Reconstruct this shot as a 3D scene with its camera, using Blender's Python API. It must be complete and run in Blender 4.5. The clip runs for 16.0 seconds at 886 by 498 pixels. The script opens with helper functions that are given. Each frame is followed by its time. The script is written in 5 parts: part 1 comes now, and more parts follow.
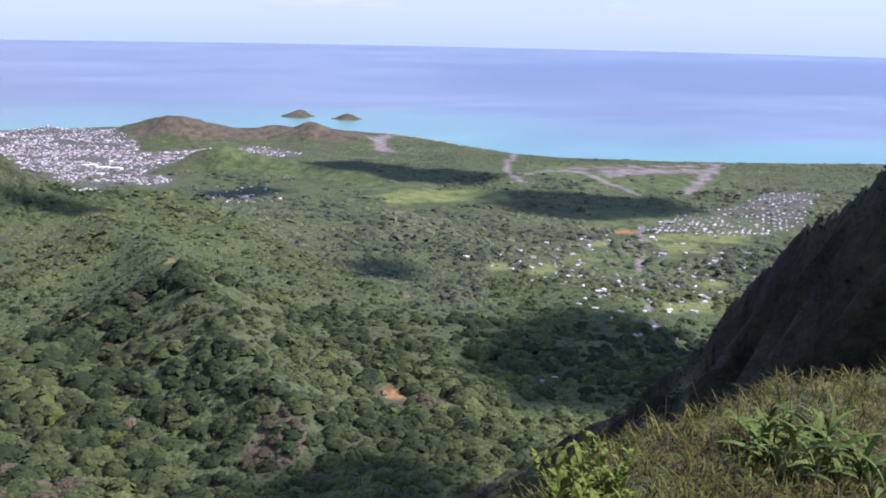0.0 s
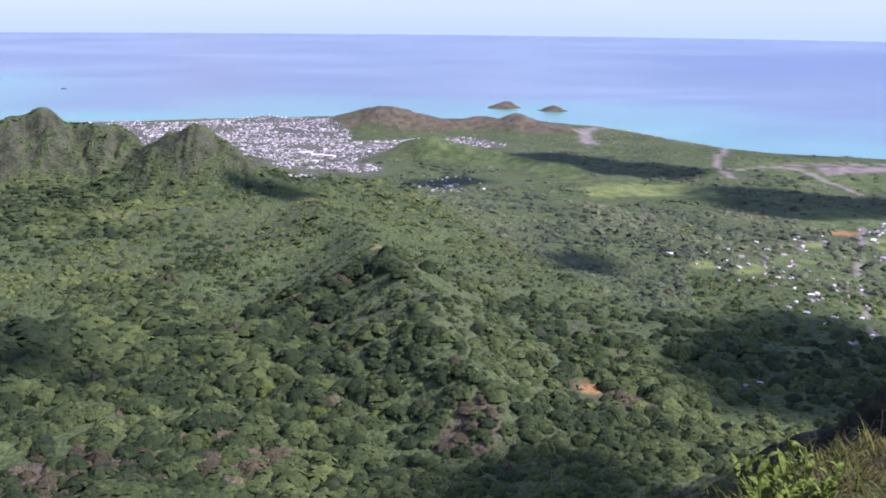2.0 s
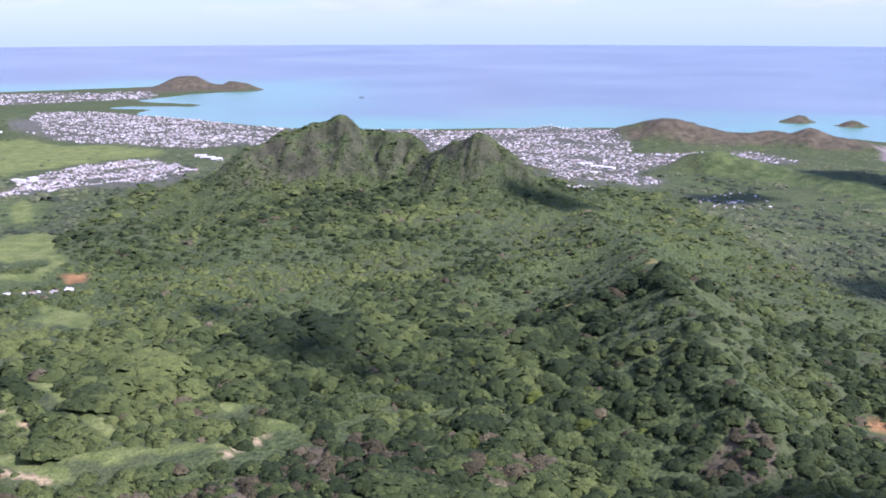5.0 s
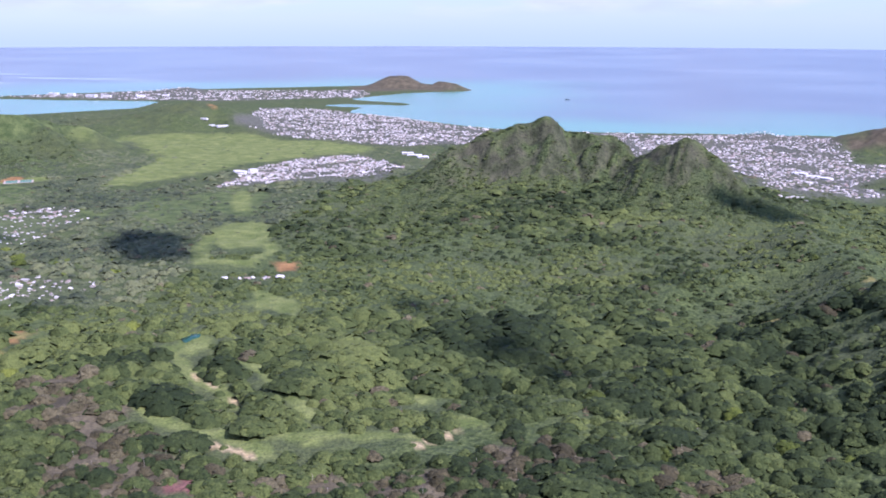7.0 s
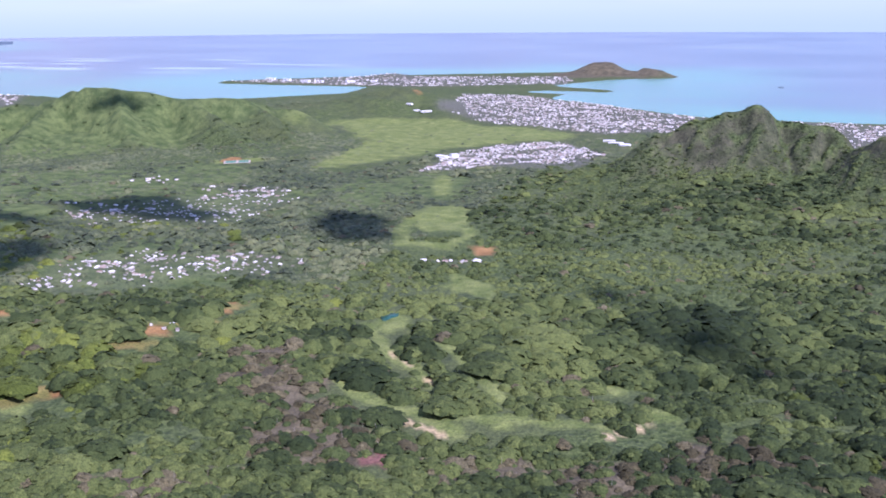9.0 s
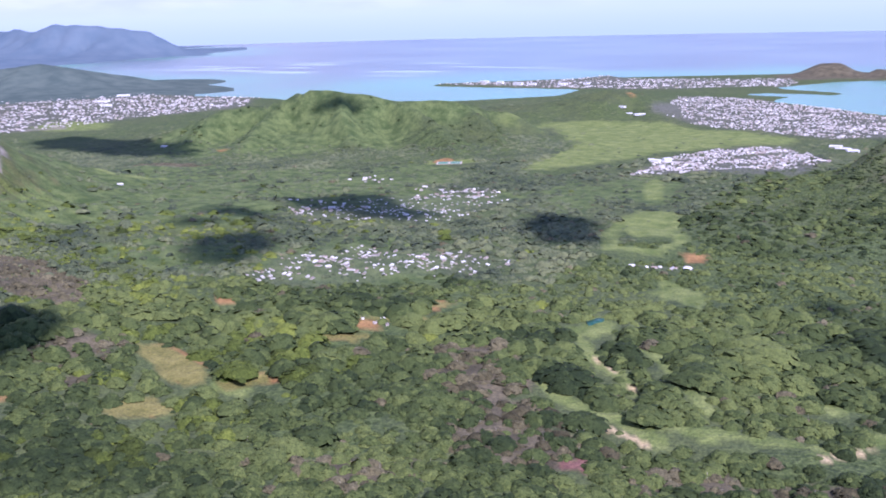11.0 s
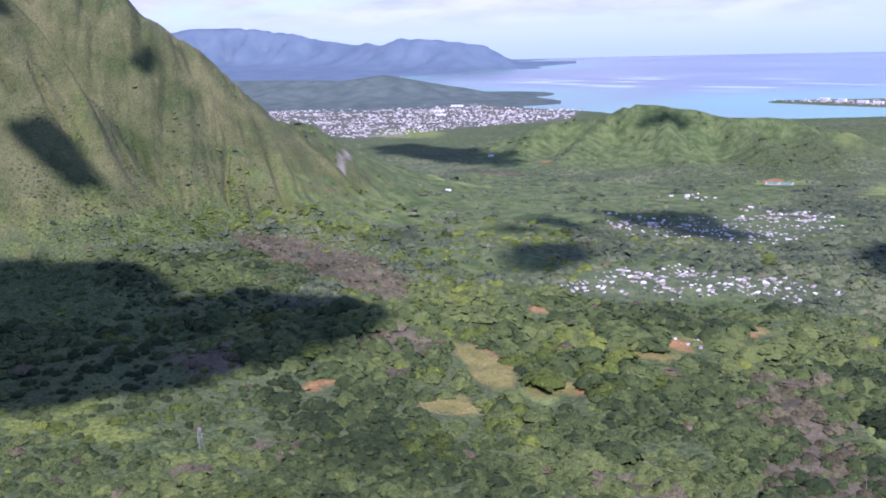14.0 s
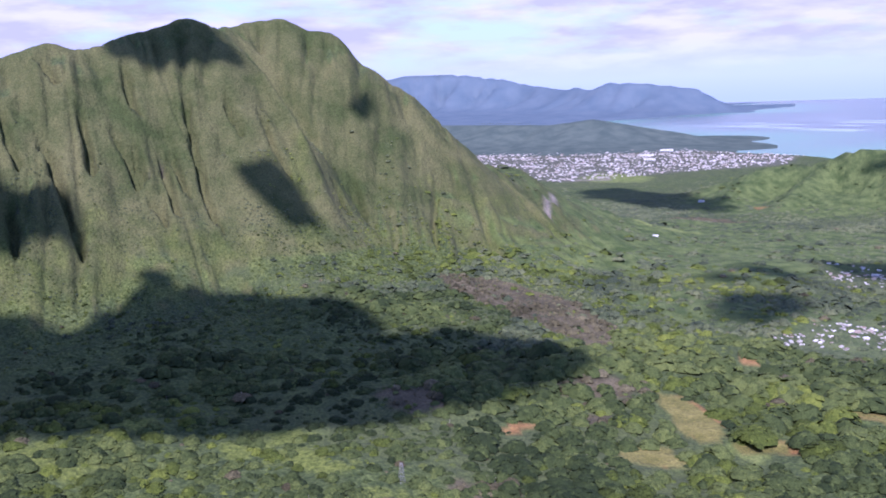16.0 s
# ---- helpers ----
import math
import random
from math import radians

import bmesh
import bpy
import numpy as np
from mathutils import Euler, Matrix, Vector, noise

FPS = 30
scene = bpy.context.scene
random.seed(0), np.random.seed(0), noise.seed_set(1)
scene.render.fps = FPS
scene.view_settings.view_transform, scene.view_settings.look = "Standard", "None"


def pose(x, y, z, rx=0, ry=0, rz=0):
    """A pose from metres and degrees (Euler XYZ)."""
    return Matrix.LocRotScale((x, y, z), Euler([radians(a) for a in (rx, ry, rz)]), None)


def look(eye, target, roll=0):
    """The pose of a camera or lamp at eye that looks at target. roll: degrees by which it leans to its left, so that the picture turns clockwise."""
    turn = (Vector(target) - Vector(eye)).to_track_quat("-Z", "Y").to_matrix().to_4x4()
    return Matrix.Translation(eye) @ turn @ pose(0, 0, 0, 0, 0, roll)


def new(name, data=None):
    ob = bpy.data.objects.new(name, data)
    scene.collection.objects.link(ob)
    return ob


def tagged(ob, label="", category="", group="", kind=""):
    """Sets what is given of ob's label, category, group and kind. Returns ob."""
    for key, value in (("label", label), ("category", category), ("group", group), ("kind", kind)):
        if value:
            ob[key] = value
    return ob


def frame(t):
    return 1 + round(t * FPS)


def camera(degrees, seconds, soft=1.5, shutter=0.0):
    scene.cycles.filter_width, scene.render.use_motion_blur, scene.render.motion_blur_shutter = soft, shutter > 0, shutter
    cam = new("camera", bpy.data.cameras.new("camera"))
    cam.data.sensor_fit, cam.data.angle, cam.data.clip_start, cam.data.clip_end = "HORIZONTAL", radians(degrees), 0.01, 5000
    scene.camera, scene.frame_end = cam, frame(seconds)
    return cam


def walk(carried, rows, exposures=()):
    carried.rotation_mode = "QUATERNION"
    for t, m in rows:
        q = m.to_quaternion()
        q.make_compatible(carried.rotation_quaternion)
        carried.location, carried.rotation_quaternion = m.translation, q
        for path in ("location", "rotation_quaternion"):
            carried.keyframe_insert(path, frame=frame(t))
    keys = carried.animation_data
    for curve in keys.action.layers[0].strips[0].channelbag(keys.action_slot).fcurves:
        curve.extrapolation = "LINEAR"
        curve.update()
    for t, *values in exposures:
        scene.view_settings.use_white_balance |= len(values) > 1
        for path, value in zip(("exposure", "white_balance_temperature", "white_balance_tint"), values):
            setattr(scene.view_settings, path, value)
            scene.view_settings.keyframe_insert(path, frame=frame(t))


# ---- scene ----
cam = camera(47.6, 16.0, soft=1.85)
EYE = (0.0, 0.0, 120.0)
# seconds, then yaw, tilt and lean in degrees
PATH = [
    (0.0, -29.97, 77.20, -1.17),
    (0.5, -27.01, 77.01, -1.33),
    (1.0, -24.16, 77.00, -1.24),
    (1.5, -21.18, 76.83, -0.94),
    (2.0, -18.37, 76.56, -0.61),
    (2.5, -16.21, 76.80, -0.55),
    (3.0, -13.76, 76.84, -0.54),
    (3.2, -12.54, 76.99, -0.49),
    (5.3, -0.97, 77.16, -0.21),
    (5.5, 0.09, 77.26, -0.41),
    (6.0, 3.06, 77.40, -0.19),
    (6.5, 6.04, 77.30, -0.33),
    (7.0, 9.10, 77.19, -0.14),
    (7.5, 11.89, 76.60, 0.08),
    (8.0, 14.37, 76.67, 0.04),
    (8.5, 17.67, 76.51, 0.18),
    (9.0, 20.47, 76.46, 0.39),
    (11.3, 34.14, 76.99, 1.30),
    (11.5, 35.27, 77.13, 1.25),
    (12.0, 37.87, 77.09, 1.24),
    (12.5, 41.32, 77.21, 1.28),
    (13.0, 44.41, 77.37, 1.56),
    (13.5, 47.92, 77.65, 1.47),
    (14.0, 50.65, 77.99, 1.47),
    (14.5, 53.27, 78.41, 1.34),
    (15.0, 56.49, 79.31, 1.45),
    (15.5, 59.22, 79.94, 1.94),
    (16.0, 62.34, 80.84, 2.12),
]
# seconds, stops, kelvin, tint: the clip turns a little cooler as it swings away from the sun
EXPOSE = [(0.0, 1.02, 5450.0, 43.0), (4.0, 1.08, 5380.0, 43.0), (6.5, 1.08, 5320.0, 43.0), (7.5, 0.94, 5290.0, 44.0), (9.0, 1.02, 5260.0, 44.0), (13.0, 1.02, 5190.0, 45.0), (16.0, 0.95, 5180.0, 47.0)]
walk(cam, [(t, pose(*EYE, tilt, lean, yaw)) for t, yaw, tilt, lean in PATH], EXPOSE)

# ---------------------------------------------------------------- sky and sun
SUN_TURN, SUN_RISE = 124.0, 44.0  # degrees clockwise from +y, degrees above the horizon
sun_way = Vector((math.sin(radians(SUN_TURN)) * math.cos(radians(SUN_RISE)), math.cos(radians(SUN_TURN)) * math.cos(radians(SUN_RISE)),
                  math.sin(radians(SUN_RISE))))
sun = new("sun", bpy.data.lights.new("sun", "SUN"))
sun.data.energy, sun.data.angle, sun.data.color = 4.0, radians(0.6), (1.0, 0.93, 0.78)
sun.matrix_world = look(sun_way * 3000, (0, 0, 0))

world = bpy.data.worlds.new("sky")
scene.world = world
world.use_nodes = True
wn, wl = world.node_tree.nodes, world.node_tree.links
wn.clear()
w_out, w_bg, w_sky = wn.new("ShaderNodeOutputWorld"), wn.new("ShaderNodeBackground"), wn.new("ShaderNodeTexSky")
w_sky.sky_type, w_sky.sun_disc = "NISHITA", False
w_sky.sun_elevation, w_sky.sun_rotation = radians(SUN_RISE), radians(SUN_TURN)
w_sky.altitude, w_sky.air_density, w_sky.dust_density, w_sky.ozone_density = 100, 1.0, 0.0, 4.0
w_bg.inputs["Strength"].default_value = 0.125
# broken trade-wind cloud low over the sea and thicker over the mountains
w_co, w_map, w_noise, w_ramp = wn.new("ShaderNodeTexCoord"), wn.new("ShaderNodeMapping"), wn.new("ShaderNodeTexNoise"), wn.new("ShaderNodeValToRGB")
w_map.inputs["Scale"].default_value = (3.2, 3.2, 15.0)
w_noise.inputs["Scale"].default_value, w_noise.inputs["Detail"].default_value, w_noise.inputs["Roughness"].default_value = 1.6, 9.0, 0.6
w_ramp.color_ramp.elements[0].position, w_ramp.color_ramp.elements[1].position = 0.45, 0.60
w_sep, w_lift, w_mul = wn.new("ShaderNodeSeparateXYZ"), wn.new("ShaderNodeMapRange"), wn.new("ShaderNodeMath")
w_lift.inputs["From Min"].default_value, w_lift.inputs["From Max"].default_value = 0.0, 0.04
w_mul.operation = "MULTIPLY"
w_mix = wn.new("ShaderNodeMix")
w_mix.data_type = "RGBA"
w_grey = wn.new("ShaderNodeTexNoise")
w_grey.inputs["Scale"].default_value, w_grey.inputs["Detail"].default_value = 4.0, 5.0
w_tone = wn.new("ShaderNodeMix")
w_tone.data_type = "RGBA"
w_tone.inputs["A"].default_value, w_tone.inputs["B"].default_value = (2.75, 2.85, 3.5, 1), (3.85, 3.9, 4.25, 1)
wl.new(w_map.outputs["Vector"], w_grey.inputs["Vector"])
w_step = wn.new("ShaderNodeMapRange")
w_step.inputs["From Min"].default_value, w_step.inputs["From Max"].default_value = 0.4, 0.62
wl.new(w_grey.outputs["Fac"], w_step.inputs["Value"])
wl.new(w_step.outputs["Result"], w_tone.inputs["Factor"])
wl.new(w_tone.outputs["Result"], w_mix.inputs["B"])
wl.new(w_co.outputs["Generated"], w_map.inputs["Vector"])
wl.new(w_map.outputs["Vector"], w_noise.inputs["Vector"])
w_lean = wn.new("ShaderNodeMath")
w_lean.operation = "MULTIPLY_ADD"
w_lean.inputs[1].default_value = -0.09
wl.new(w_sep.outputs["X"], w_lean.inputs[0])
wl.new(w_noise.outputs["Fac"], w_lean.inputs[2])
wl.new(w_lean.outputs["Value"], w_ramp.inputs["Fac"])
wl.new(w_co.outputs["Generated"], w_sep.inputs["Vector"])
wl.new(w_sep.outputs["Z"], w_lift.inputs["Value"])
wl.new(w_ramp.outputs["Color"], w_mul.inputs[0])
wl.new(w_lift.outputs["Result"], w_mul.inputs[1])
wl.new(w_mul.outputs["Value"], w_mix.inputs["Factor"])
# sea haze pales the sky towards the horizon
w_low, w_haze = wn.new("ShaderNodeMapRange"), wn.new("ShaderNodeMix")
w_low.inputs["From Min"].default_value, w_low.inputs["From Max"].default_value = -0.02, 0.45
w_low.inputs["To Min"].default_value, w_low.inputs["To Max"].default_value = 0.95, 0.0
w_haze.data_type = "RGBA"
w_haze.inputs["B"].default_value = (2.1, 2.86, 3.9, 1)
wl.new(w_sep.outputs["Z"], w_low.inputs["Value"])
wl.new(w_low.outputs["Result"], w_haze.inputs["Factor"])
wl.new(w_sky.outputs["Color"], w_haze.inputs["A"])
wl.new(w_haze.outputs["Result"], w_mix.inputs["A"])
wl.new(w_mix.outputs["Result"], w_bg.inputs["Color"])
wl.new(w_bg.outputs["Background"], w_out.inputs["Surface"])

# ---------------------------------------------------------------- materials
def material(name, rough=0.8, gloss=0.3):
    mat = bpy.data.materials.new(name)
    mat.use_nodes = True
    nodes, links = mat.node_tree.nodes, mat.node_tree.links
    shader = nodes["Principled BSDF"]
    shader.inputs["Roughness"].default_value = rough
    shader.inputs["Specular IOR Level"].default_value = gloss
    return mat, nodes, links, shader


def noise_node(nodes, links, scale, detail=4.0, where="Object", rough=0.55):
    co, tex = nodes.new("ShaderNodeTexCoord"), nodes.new("ShaderNodeTexNoise")
    tex.inputs["Scale"].default_value, tex.inputs["Detail"].default_value, tex.inputs["Roughness"].default_value = scale, detail, rough
    links.new(co.outputs[where], tex.inputs["Vector"])
    return tex.outputs["Fac"]


def ramp(nodes, links, fac, *stops):
    node = nodes.new("ShaderNodeValToRGB")
    row = node.color_ramp.elements
    while len(row) < len(stops):
        row.new(0.5)
    for el, (at, colour) in zip(row, stops):
        el.position, el.color = at, (*colour, 1)
    links.new(fac, node.inputs["Fac"])
    return node.outputs["Color"]


def blend(nodes, links, fac, a, b, mode="MIX"):
    node = nodes.new("ShaderNodeMix")
    node.data_type, node.blend_type = "RGBA", mode
    for key, value in (("Factor", fac), ("A", a), ("B", b)):
        if isinstance(value, (int, float)):
            node.inputs[key].default_value = value
        elif isinstance(value, tuple):
            node.inputs[key].default_value = (*value, 1)
        else:
            links.new(value, node.inputs[key])
    return node.outputs["Result"]


def relief(nodes, links, shader, fac, strength, distance):
    bump = nodes.new("ShaderNodeBump")
    bump.inputs["Strength"].default_value, bump.inputs["Distance"].default_value = strength, distance
    links.new(fac, bump.inputs["Height"])
    links.new(bump.outputs["Normal"], shader.inputs["Normal"])


def attribute(nodes, name):
    node = nodes.new("ShaderNodeAttribute")
    node.attribute_name = name
    return node.outputs["Fac"]


def foliage(name, dark, mid, light, scale, sheen=0.12, rough=0.4):
    """Leaves seen from afar: each crown its own tone, mottled within; a bluish sheen stands in for haze."""
    mat, nodes, links, shader = material(name, 0.8, 0.08)
    shader.inputs["Sheen Weight"].default_value, shader.inputs["Sheen Roughness"].default_value = sheen, 0.45
    shader.inputs["Sheen Tint"].default_value = (0.72, 0.82, 1.0, 1)
    geo = nodes.new("ShaderNodeNewGeometry")
    tone = ramp(nodes, links, attribute(nodes, "tone"), (0.1, dark), (0.5, mid), (0.9, light))
    own = ramp(nodes, links, geo.outputs["Random Per Island"], (0.0, (0.90, 0.91, 0.93)), (1.0, (1.10, 1.09, 1.05)))
    tone = blend(nodes, links, 1.0, tone, own, "MULTIPLY")
    fine = noise_node(nodes, links, scale * 1.5, 6.0, rough=0.7)
    tone = blend(nodes, links, ramp(nodes, links, fine, (0.38, (0.0, 0.0, 0.0)), (0.56, (1, 1, 1))), blend(nodes, links, 1.0, tone, (0.40, 0.45, 0.48), "MULTIPLY"), tone)
    links.new(tone, shader.inputs["Base Color"])
    relief(nodes, links, shader, noise_node(nodes, links, scale * 1.7, 4.0), 0.8, rough)
    return mat


def ground_material():
    mat, nodes, links, shader = material("land_cover", 0.9, 0.03)
    fine, mid, wide = noise_node(nodes, links, 0.7, 6.0), noise_node(nodes, links, 0.12, 5.0), noise_node(nodes, links, 0.012, 4.0)
    colour = ramp(nodes, links, fine, (0.32, (0.032, 0.048, 0.019)), (0.5, (0.058, 0.080, 0.031)), (0.7, (0.090, 0.116, 0.045)))
    colour = blend(nodes, links, ramp(nodes, links, wide, (0.45, (0, 0, 0)), (0.6, (0.5, 0.5, 0.5))), colour, (0.074, 0.088, 0.042))
    colour = blend(nodes, links, ramp(nodes, links, mid, (0.4, (0, 0, 0)), (0.62, (0.75, 0.75, 0.75))), colour, blend(nodes, links, 1.0, colour, (1.38, 1.36, 1.12), "MULTIPLY"))
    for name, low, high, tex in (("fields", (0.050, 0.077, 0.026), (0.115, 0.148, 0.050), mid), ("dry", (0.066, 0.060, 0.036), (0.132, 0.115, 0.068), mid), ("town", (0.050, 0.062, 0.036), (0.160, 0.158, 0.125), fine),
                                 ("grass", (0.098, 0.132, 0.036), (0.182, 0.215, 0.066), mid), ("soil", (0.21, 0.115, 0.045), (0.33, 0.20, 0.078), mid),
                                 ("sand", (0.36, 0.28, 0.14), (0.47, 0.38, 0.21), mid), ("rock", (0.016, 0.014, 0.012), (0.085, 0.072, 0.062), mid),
                                 # the near-black pair below puts the near ridge's shade into the ground
                                 ("olive", (0.050, 0.067, 0.023), (0.118, 0.119, 0.050), noise_node(nodes, links, 0.045, 7.0, rough=0.65)), ("ridge_shade", (0.011, 0.012, 0.008), (0.028, 0.030, 0.017), mid), ("red_soil", (0.12, 0.058, 0.045), (0.20, 0.105, 0.08), mid),
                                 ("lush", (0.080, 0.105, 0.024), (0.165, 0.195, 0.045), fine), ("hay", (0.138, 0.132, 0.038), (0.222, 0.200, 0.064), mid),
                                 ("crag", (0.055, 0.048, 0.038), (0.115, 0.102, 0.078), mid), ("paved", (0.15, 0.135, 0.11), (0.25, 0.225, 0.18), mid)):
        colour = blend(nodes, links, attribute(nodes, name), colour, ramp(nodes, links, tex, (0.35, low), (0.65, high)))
    # low shrubs and tussocks
    tuft = ramp(nodes, links, noise_node(nodes, links, 1.3, 3.0, rough=0.7), (0.36, (0.45, 0.48, 0.5)), (0.5, (0.95, 0.95, 0.95)), (0.66, (1.35, 1.32, 1.22)))
    colour = blend(nodes, links, 0.6, colour, tuft, "MULTIPLY")
    links.new(colour, shader.inputs["Base Color"])
    # faint bluish sheen on the land, added in place of haze
    shader.inputs["Sheen Weight"].default_value, shader.inputs["Sheen Roughness"].default_value = 0.015, 0.45
    shader.inputs["Sheen Tint"].default_value = (0.72, 0.82, 1.0, 1)
    relief(nodes, links, shader, blend(nodes, links, 0.6, fine, mid), 1.0, 2.2)
    return mat


def sea_material():
    mat, nodes, links, shader = material("sea_water", 0.25, 0.32)
    swell, wide = noise_node(nodes, links, 0.05, 6.0), noise_node(nodes, links, 0.0022, 5.0)
    colour = ramp(nodes, links, wide, (0.35, (0.064, 0.096, 0.096)), (0.5, (0.088, 0.128, 0.122)), (0.65, (0.125, 0.170, 0.158)))
    colour = blend(nodes, links, attribute(nodes, "deep"), colour, (0.036, 0.060, 0.080))
    colour = blend(nodes, links, attribute(nodes, "shallow"), colour, (0.085, 0.245, 0.145))
    colour = blend(nodes, links, attribute(nodes, "reef"), colour, (0.28, 0.38, 0.38))
    links.new(colour, shader.inputs["Base Color"])
    relief(nodes, links, shader, swell, 0.25, 0.6)
    return mat


def plain(name, low, high, scale=0.6, rough=0.8, gloss=0.3):
    mat, nodes, links, shader = material(name, rough, gloss)
    links.new(ramp(nodes, links, noise_node(nodes, links, scale, 5.0), (0.35, low), (0.65, high)), shader.inputs["Base Color"])
    return mat


def varied(name, stops, rough=0.6):
    """One tone for each joined piece, or for each object."""
    mat, nodes, links, shader = material(name, rough, 0.4)
    geo, info, add = nodes.new("ShaderNodeNewGeometry"), nodes.new("ShaderNodeObjectInfo"), nodes.new("ShaderNodeMath")
    frac = nodes.new("ShaderNodeMath")
    add.operation, frac.operation = "ADD", "FRACT"
    links.new(geo.outputs["Random Per Island"], add.inputs[0])
    links.new(info.outputs["Random"], add.inputs[1])
    links.new(add.outputs["Value"], frac.inputs[0])
    tone = ramp(nodes, links, frac.outputs["Value"], *stops)
    links.new(blend(nodes, links, 0.35, tone, ramp(nodes, links, noise_node(nodes, links, 3.0), (0.3, (0.5, 0.5, 0.5)), (0.7, (1, 1, 1))), "MULTIPLY"), shader.inputs["Base Color"])
    return mat


LAND, SEA = ground_material(), sea_material()
GREEN = foliage("forest_leaves", (0.027, 0.041, 0.015), (0.070, 0.094, 0.028), (0.122, 0.149, 0.042), 1.6, 0.0)
# distance haze is put into this paler, greyer leaf colour
HAZED = foliage("hazed_leaves", (0.048, 0.064, 0.033), (0.097, 0.117, 0.054), (0.146, 0.162, 0.073), 1.2, 0.02)
# the near ridge's shade is put into these very dark leaves
SHADE = foliage("shaded_ridge_leaves", (0.014, 0.018, 0.010), (0.026, 0.033, 0.016), (0.045, 0.052, 0.024), 1.4, 0.0)
LIME = foliage("lime_leaves", (0.042, 0.057, 0.013), (0.089, 0.116, 0.021), (0.160, 0.188, 0.034), 1.6, 0.0)
DRY = foliage("dry_twigs", (0.060, 0.054, 0.028), (0.108, 0.096, 0.049), (0.165, 0.146, 0.078), 1.8, 0.0)
# aerial haze is put into the blue base colours of range and hills
FAR_LAND = plain("hazed_mountains", (0.085, 0.122, 0.152), (0.108, 0.145, 0.172), 0.012, 1.0, 0.0)
FAR_HILL = plain("hazed_hills", (0.060, 0.084, 0.074), (0.092, 0.118, 0.098), 0.03, 1.0, 0.0)
BARK = plain("pale_bark", (0.22, 0.20, 0.17), (0.38, 0.35, 0.30), 2.0)
CLOUD = plain("cloud_white", (0.82, 0.83, 0.85), (0.92, 0.92, 0.93), 0.02, 1.0, 0.0)
WALLS = varied("house_walls", ((0.0, (0.58, 0.55, 0.48)), (0.5, (0.44, 0.40, 0.34)), (1.0, (0.68, 0.66, 0.60))))
ROOFS = varied("house_roofs", ((0.0, (0.74, 0.72, 0.66)), (0.14, (0.62, 0.60, 0.55)), (0.26, (0.20, 0.19, 0.17)), (0.48, (0.28, 0.20, 0.15)), (0.66, (0.34, 0.30, 0.25)), (0.82, (0.52, 0.49, 0.44)), (1.0, (0.78, 0.76, 0.70))))
# ---------------------------------------------------------------- the lie of the land
def smooth(a, b, v):
    u = np.clip((v - a) / (b - a), 0.0, 1.0)
    return u * u * (3.0 - 2.0 * u)


def lattice(ix, iy, seed):
    n = (ix.astype(np.int64) * 374761393 + iy.astype(np.int64) * 668265263 + seed * 974711) & 0x7FFFFFFF
    n = ((n ^ (n >> 13)) * 1274126177) & 0x7FFFFFFF
    return ((n ^ (n >> 16)) & 0xFFFF) / 65535.0


def value_noise(x, y, seed=0):
    """Smooth noise from 0 to 1 with cells 1 wide."""
    ix, iy = np.floor(x), np.floor(y)
    fx, fy = x - ix, y - iy
    fx, fy = fx * fx * (3 - 2 * fx), fy * fy * (3 - 2 * fy)
    a, b = lattice(ix, iy, seed), lattice(ix + 1, iy, seed)
    c, d = lattice(ix, iy + 1, seed), lattice(ix + 1, iy + 1, seed)
    return (a * (1 - fx) + b * fx) * (1 - fy) + (c * (1 - fx) + d * fx) * fy


def fbm(x, y, seed=0, octaves=4):
    total, gain = 0.0, 0.5
    for k in range(octaves):
        total = total + gain * value_noise(x, y, seed + 7 * k)
        x, y, gain = x * 2.03 + 11.7, y * 2.03 - 5.3, gain * 0.5
    return total / (1.0 - 0.5 ** octaves)


def crest(x, y, line):
    """For each place: distance to a ridge line, the line's height there, and how far along it."""
    best = np.full(x.shape, 1e9)
    high, along, run = np.zeros(x.shape), np.zeros(x.shape), 0.0
    for (ax, ay, az), (bx, by, bz) in zip(line, line[1:]):
        dx, dy = bx - ax, by - ay
        span = math.hypot(dx, dy)
        u = np.clip(((x - ax) * dx + (y - ay) * dy) / span ** 2, 0, 1)
        d = np.hypot(x - ax - u * dx, y - ay - u * dy)
        near = d < best
        best = np.where(near, d, best)
        high = np.where(near, az + u * (bz - az), high)
        along = np.where(near, run + u * span, along)
        run += span
    return best, high, along


